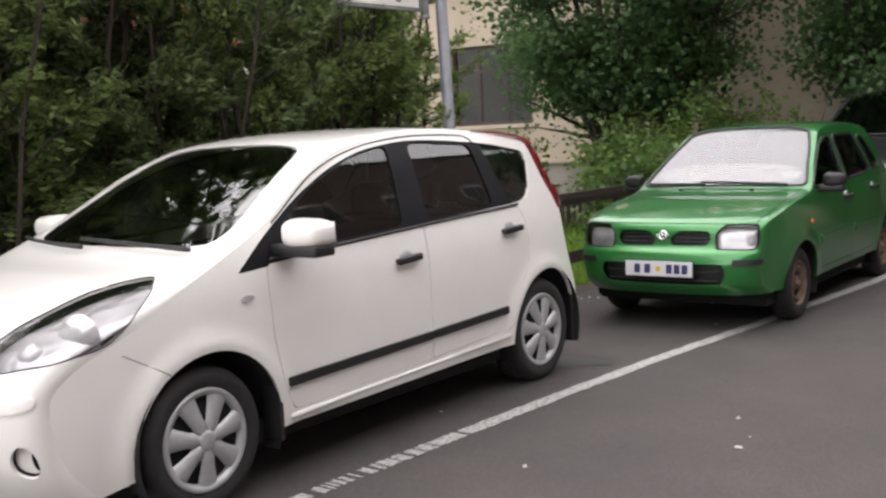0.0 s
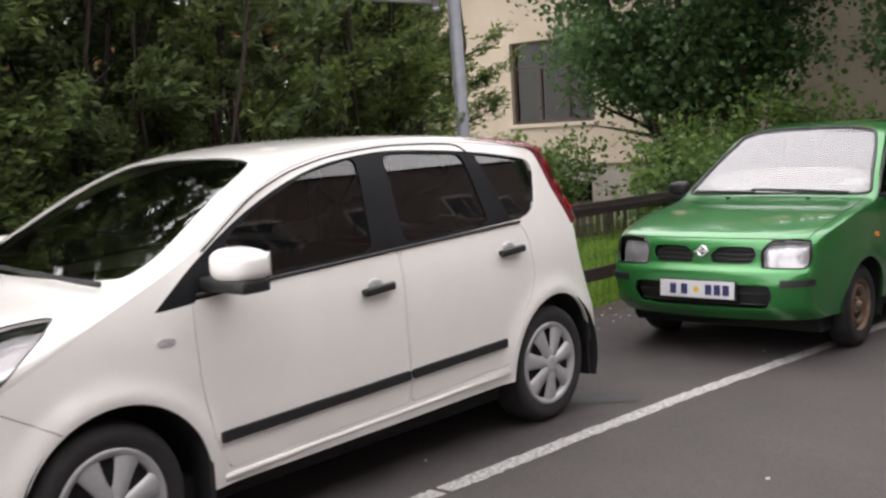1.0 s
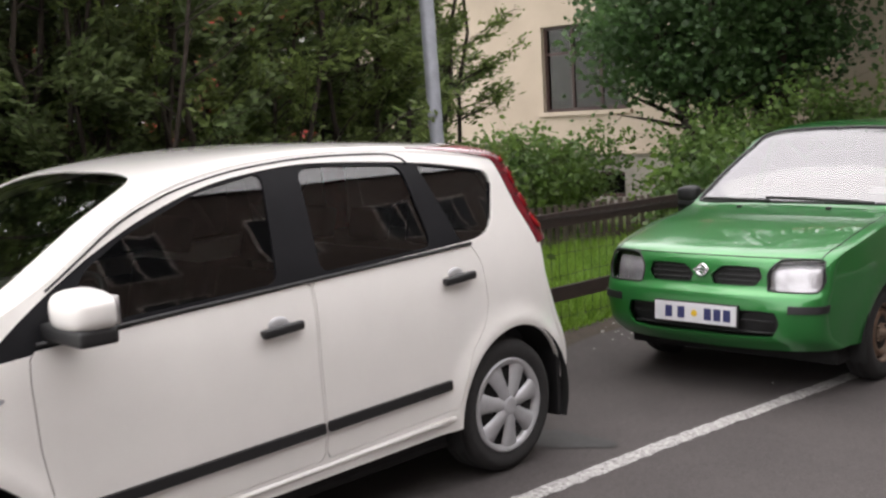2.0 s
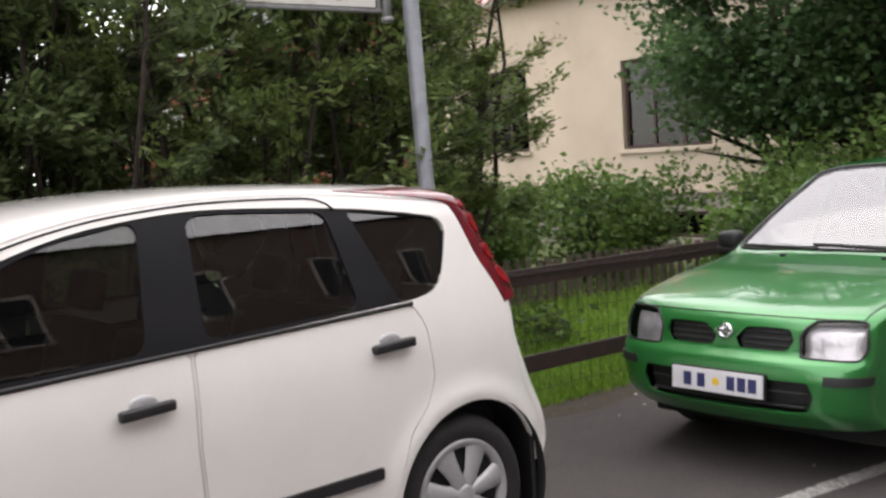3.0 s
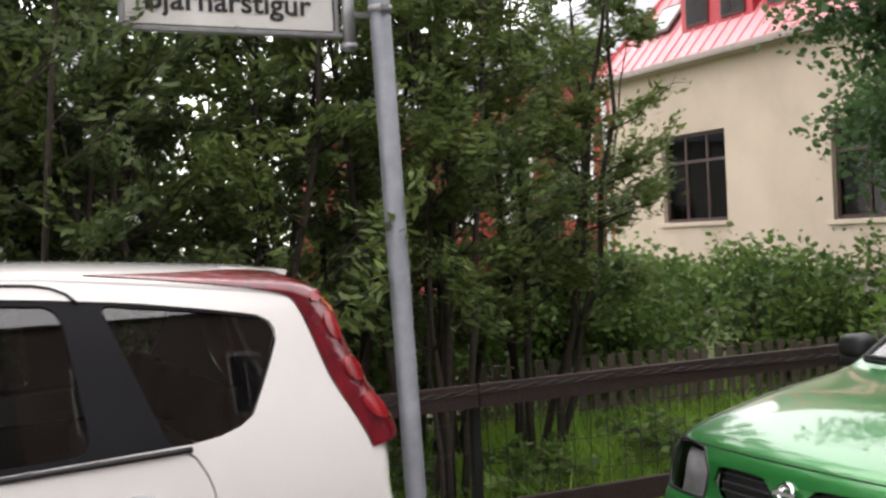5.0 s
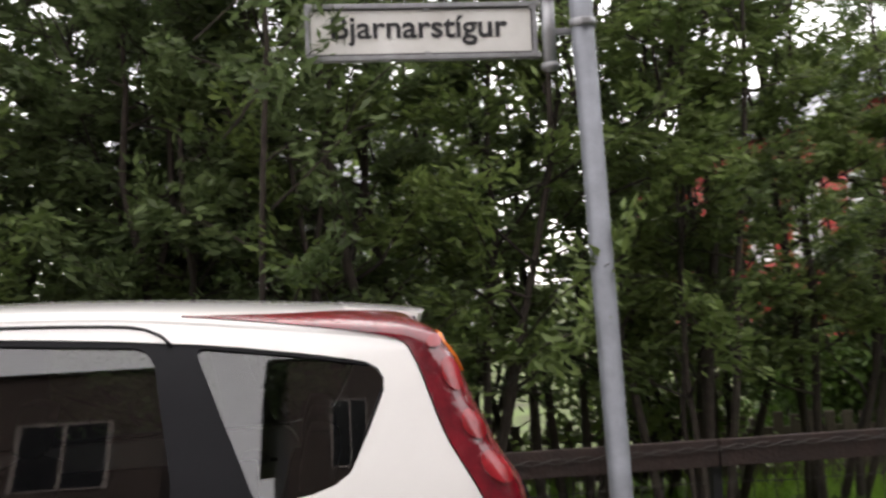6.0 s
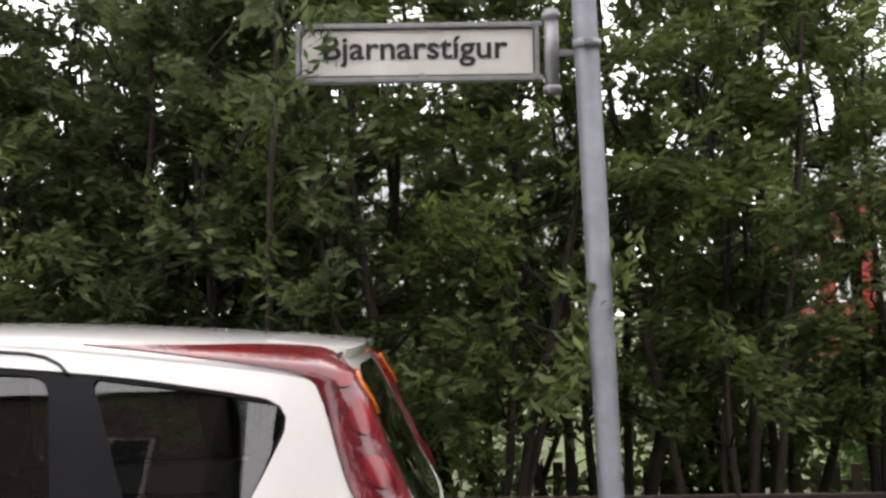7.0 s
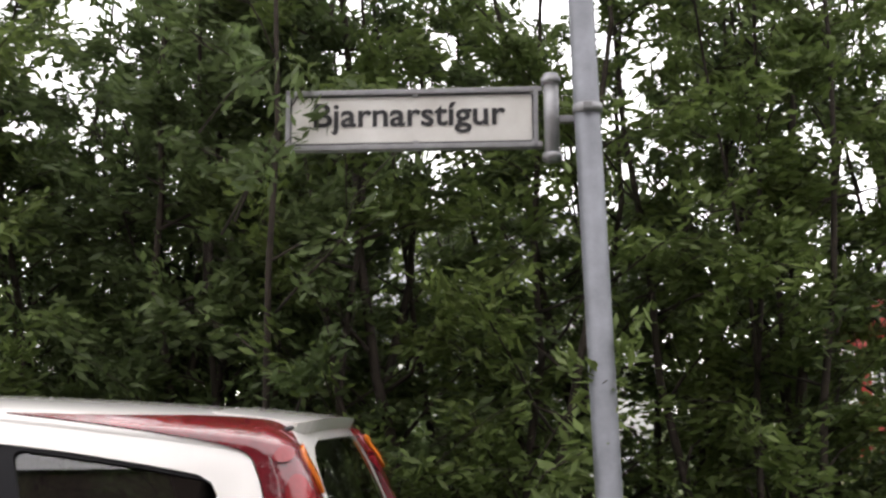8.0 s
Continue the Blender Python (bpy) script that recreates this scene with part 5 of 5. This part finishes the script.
def cream_house():
    h = thing("house", "cream rendered house with faded red roof and red dormers", "house", at=pose(0, 0, -0.06))
    Y, X0, X1, EAVE = 14.13, -14.95, 4.0, 4.55
    wins = [(-13.37, -11.64, 1.70, 3.27), (-9.30, -7.45, 1.63, 3.14)]
    base = [(-13.42, -11.6, .12, .56), (-9.2, -7.6, .12, .56)]
    wall_with_holes("front_wall", h, X0, X1, .93, EAVE, Y, .3, wins, RENDER)
    wall_with_holes("plinth", h, X0 + .03, X1 - .03, 0, .87, Y + .04, .3, base, PLINTH)
    part("string_course", box_bm((X0 - .03, Y - .05, .87), (X1 + .03, Y + .2, .94), .012), RENDER, h)
    part("side_wall", box_bm((X0, Y + .3, 0), (X0 + .3, Y + 7.5, EAVE)), RENDER, h)
    part("side_wall", box_bm((X1 - .3, Y + .3, 0), (X1, Y + 7.5, EAVE)), RENDER, h)
    part("back_wall", box_bm((X0 + .3, Y + 7.2, 0), (X1 - .3, Y + 7.5, EAVE)), RENDER, h)
    for a, b, c, d in wins:
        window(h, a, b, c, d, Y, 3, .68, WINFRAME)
        part("sill", box_bm((a - .08, Y - .07, c - .075), (b + .08, Y + .1, c + .0), .012), RENDER, h, "cream window sill")
    for a, b, c, d in base:
        window(h, a, b, c, d, Y + .04, 2, 0, WINFRAME, brown_room=False)
    # mansard slope with raised standing ribs
    yb, zb, yt, zt = Y - .22, EAVE + .02, Y + 2.5, EAVE + 3.1
    hx = .9
    v = [(X0 - .12, yb, zb), (X1 + .12, yb, zb), (X1 - hx, yt, zt), (X0 + hx, yt, zt), (X0 - .12, yb, zb - .1), (X1 + .12, yb, zb - .1), (X1 - hx, yt, zt - .1), (X0 + hx, yt, zt - .1)]
    f = [(0, 1, 2, 3), (4, 7, 6, 5), (0, 4, 5, 1), (1, 5, 6, 2), (2, 6, 7, 3), (3, 7, 4, 0)]
    roof = part("roof", mesh("roof", v, f, ROOFRED), ROOFRED, h, "faded pinkish red metal roof")
    part("roof_top", mesh("roof_top", [(X0 + hx, yt, zt), (X1 - hx, yt, zt), (X1 - hx, Y + 7, zt + .3), (X0 + hx, Y + 7, zt + .3), (X0 - .12, Y + 7.6, zb), (X0 - .12, yb, zb)], [(0, 1, 2, 3), (0, 3, 4, 5)], ROOFRED), ROOFRED, roof)
    sl = (zt - zb) / (yt - yb)
    for k in range(60):
        x = X0 + .1 + k * .32
        if x > X1 - hx:
            break
        top = 1.0 if x > X0 + hx else max(.05, (x - X0 + .12) / (hx + .12))
        e = [(x, yb + (yt - yb) * t, zb + .02 + (zt - zb) * t) for t in (0, top)]
        vv, ff = tube(e, [.016, .016], 5)
        part("roof_rib", mesh("roof_rib", vv, ff, ROOFRED), ROOFRED, roof)
    e = [(X0 - .12, yb, zb + .03), (X0 + hx, yt, zt + .03)]
    vv, ff = tube(e, [.055, .055], 8)
    part("hip_cap", mesh("hip_cap", vv, ff, DORMERRED), DORMERRED, roof, "red hip capping")
    part("gutter", box_bm((X0 - .16, yb - .12, zb - .13), (X1 + .16, yb + .03, zb - .005), .04), GUTTER, h, "brown eaves gutter")
    part("soffit", box_bm((X0, yb + .03, zb - .13), (X1, Y, zb - .10)), RENDER, h)
    tube_part("downpipe", [(X0 - .08, Y - .07, 0), (X0 - .08, Y - .07, EAVE - .1)], .05, WHITEFRAME, h, 10, "white downpipe")
    # dormers with tall windows and a skylight
    for x0, x1 in ((-12.95, -11.1), (-10.9, -8.9)):
        d = part("dormer", box_bm((x0, Y + .25, EAVE + .42), (x1, Y + 2.6, EAVE + 2.4), .02), DORMERRED, h, "red painted dormer")
        n = 2
        w_ = (x1 - x0) / n
        for k in range(n):
            a, b = x0 + k * w_ + .17, x0 + (k + 1) * w_ - .17
            win = part("dormer_window", box_bm((a, Y + .21, EAVE + .62), (b, Y + .25, EAVE + 2.0), .01), WINFRAME, d)
            for q in (0, 1):
                m0 = a + .05 + q * (b - a - .04) / 2
                part("pane", box_bm((m0, Y + .195, EAVE + .67), (m0 + (b - a) / 2 - .08, Y + .21, EAVE + 1.95)), HOUSEGLASS, win)
        part("dormer_roof", box_bm((x0 - .12, Y + .1, EAVE + 2.4), (x1 + .12, Y + 2.8, EAVE + 2.5), .02), ROOFRED, d)
    ty = .30
    sx, sy, sz = -13.75, yb + (yt - yb) * ty, zb + (zt - zb) * ty
    sk = part("skylight", box_bm((-.36, -.4, .02), (.36, .4, .10), .02), WINFRAME, h, "dark framed skylight", at=pose(sx, sy, sz, math.degrees(math.atan(sl)), 0, 0))
    part("pane", box_bm((-.27, -.31, .10), (.27, .31, .106)), PALE, sk)
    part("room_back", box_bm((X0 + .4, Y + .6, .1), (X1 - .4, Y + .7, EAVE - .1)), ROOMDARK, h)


cream_house()


def red_house():
    h = thing("house", "red corrugated iron house with white trimmed windows", "house", at=pose(0, 0, -0.06))
    X0, X1, Y, EAVE = -36.5, -15.15, 14.7, 5.2
    wins = [(-34.5, -33.3, 2.0, 3.6), (-31.6, -30.4, 2.0, 3.6), (-28.6, -27.4, 2.0, 3.6), (-25.6, -24.5, 2.0, 3.6), (-23.0, -21.8, 2.0, 3.6), (-20.2, -19.0, 2.0, 3.6), (-17.6, -16.5, 2.0, 3.6)]
    wall_with_holes("front_wall", h, X0, X1, 0, EAVE, Y, .25, wins, REDIRON)
    ribs = []
    for k in range(int((X1 - X0) / .15)):
        x = X0 + .08 + .15 * k
        cut = [w for w in wins if w[0] - .1 < x < w[1] + .1]
        for a, b in ([(0.3, EAVE)] if not cut else [(0.3, cut[0][2] - .1), (cut[0][3] + .1, EAVE)]):
            ribs.append(tube([(x, Y, a), (x, Y, b)], [.03, .03], 6))
    v, f = join(*ribs)
    tagged(part("corrugation", mesh("corrugation", v, f, REDIRON, True), REDIRON, h), kind="stuff")
    for a, b, c, d in wins:
        w = window(h, a, b, c, d, Y, 2, .7, WHITEFRAME, .08)
        for p, q in (((a - .12, Y - .05, c - .12), (a, Y + .03, d + .12)), ((b, Y - .05, c - .12), (b + .12, Y + .03, d + .12)), ((a, Y - .05, d), (b, Y + .03, d + .12)), ((a, Y - .05, c - .12), (b, Y + .03, c))):
            part("casing", box_bm(p, q, .01), WHITEFRAME, w, "white window casing")
    for x in (X0, X1 - .14):
        part("corner_board", box_bm((x, Y - .05, 0), (x + .14, Y, EAVE), .01), WHITEFRAME, h, "white corner board")
    part("side_wall", box_bm((X0, Y + .25, 0), (X0 + .2, Y + 7, EAVE)), REDIRON, h)
    part("side_wall", box_bm((X1 - .2, Y + .25, 0), (X1, Y + 7, EAVE)), REDIRON, h)
    part("back_wall", box_bm((X0 + .2, Y + 6.8, 0), (X1 - .2, Y + 7, EAVE)), REDIRON, h)
    v = [(X0 - .2, Y - .3, EAVE - .05), (X1 + .15, Y - .3, EAVE - .05), (X1 + .15, Y + 3.5, EAVE + 2.6), (X0 - .2, Y + 3.5, EAVE + 2.6), (X0 - .2, Y + 7.3, EAVE - .05), (X1 + .15, Y + 7.3, EAVE - .05)]
    part("roof", mesh("roof", v, [(0, 1, 2, 3), (3, 2, 5, 4), (1, 5, 2), (0, 3, 4)], GREYROOF), GREYROOF, h, "grey iron roof")
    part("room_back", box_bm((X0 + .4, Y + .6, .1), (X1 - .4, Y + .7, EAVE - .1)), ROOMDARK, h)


red_house()


def far_house(x, y, w, d, eave, name_label, wallmat, turn, framemat=None):
    """A plain gabled house with windows, facing +x."""
    h = thing("house", name_label, "house", at=pose(x, y, -0.06, 0, 0, turn))
    part("wall", box_bm((-d, -w / 2, 0), (0, w / 2, eave)), wallmat, h)
    v = [(-d - .3, -w / 2 - .3, eave), (.3, -w / 2 - .3, eave), (.3, w / 2 + .3, eave), (-d - .3, w / 2 + .3, eave), (-d / 2, -w / 2 - .3, eave + d * .42), (-d / 2, w / 2 + .3, eave + d * .42)]
    part("roof", mesh("roof", v, [(0, 3, 5, 4), (1, 4, 5, 2), (0, 4, 1), (3, 2, 5), (0, 1, 2, 3)], GREYROOF), GREYROOF, h)
    n = max(2, int(w / 2.6))
    floors = max(1, int(eave / 2.7))
    for i in range(n):
        for j in range(floors):
            yy, zz = -w / 2 + w * (i + .5) / n, 1.0 + 2.7 * j
            wd = part("window", box_bm((-.02, yy - .6, zz), (.03, yy + .6, zz + 1.35), .01), framemat or WHITEFRAME, h, "pale framed window")
            for q in (-1, 1):
                part("pane", box_bm((.03, yy + q * .28 - .25, zz + .08), (.036, yy + q * .28 + .25, zz + 1.27)), GLOSSBLACK, wd)
    return h


far_house(-24, 2.5, 9, 7, 4.2, "pale grey house glimpsed through the hedge", PALE, 0)
far_house(9.8, 16.8, 28, 8, 10.4, "dark timber clad house row across the street", FACADE, 180, GUTTER)
far_house(9.8, -13.2, 28, 8, 10.4, "dark brown timber clad house across the street", FACADE, 180, GUTTER)
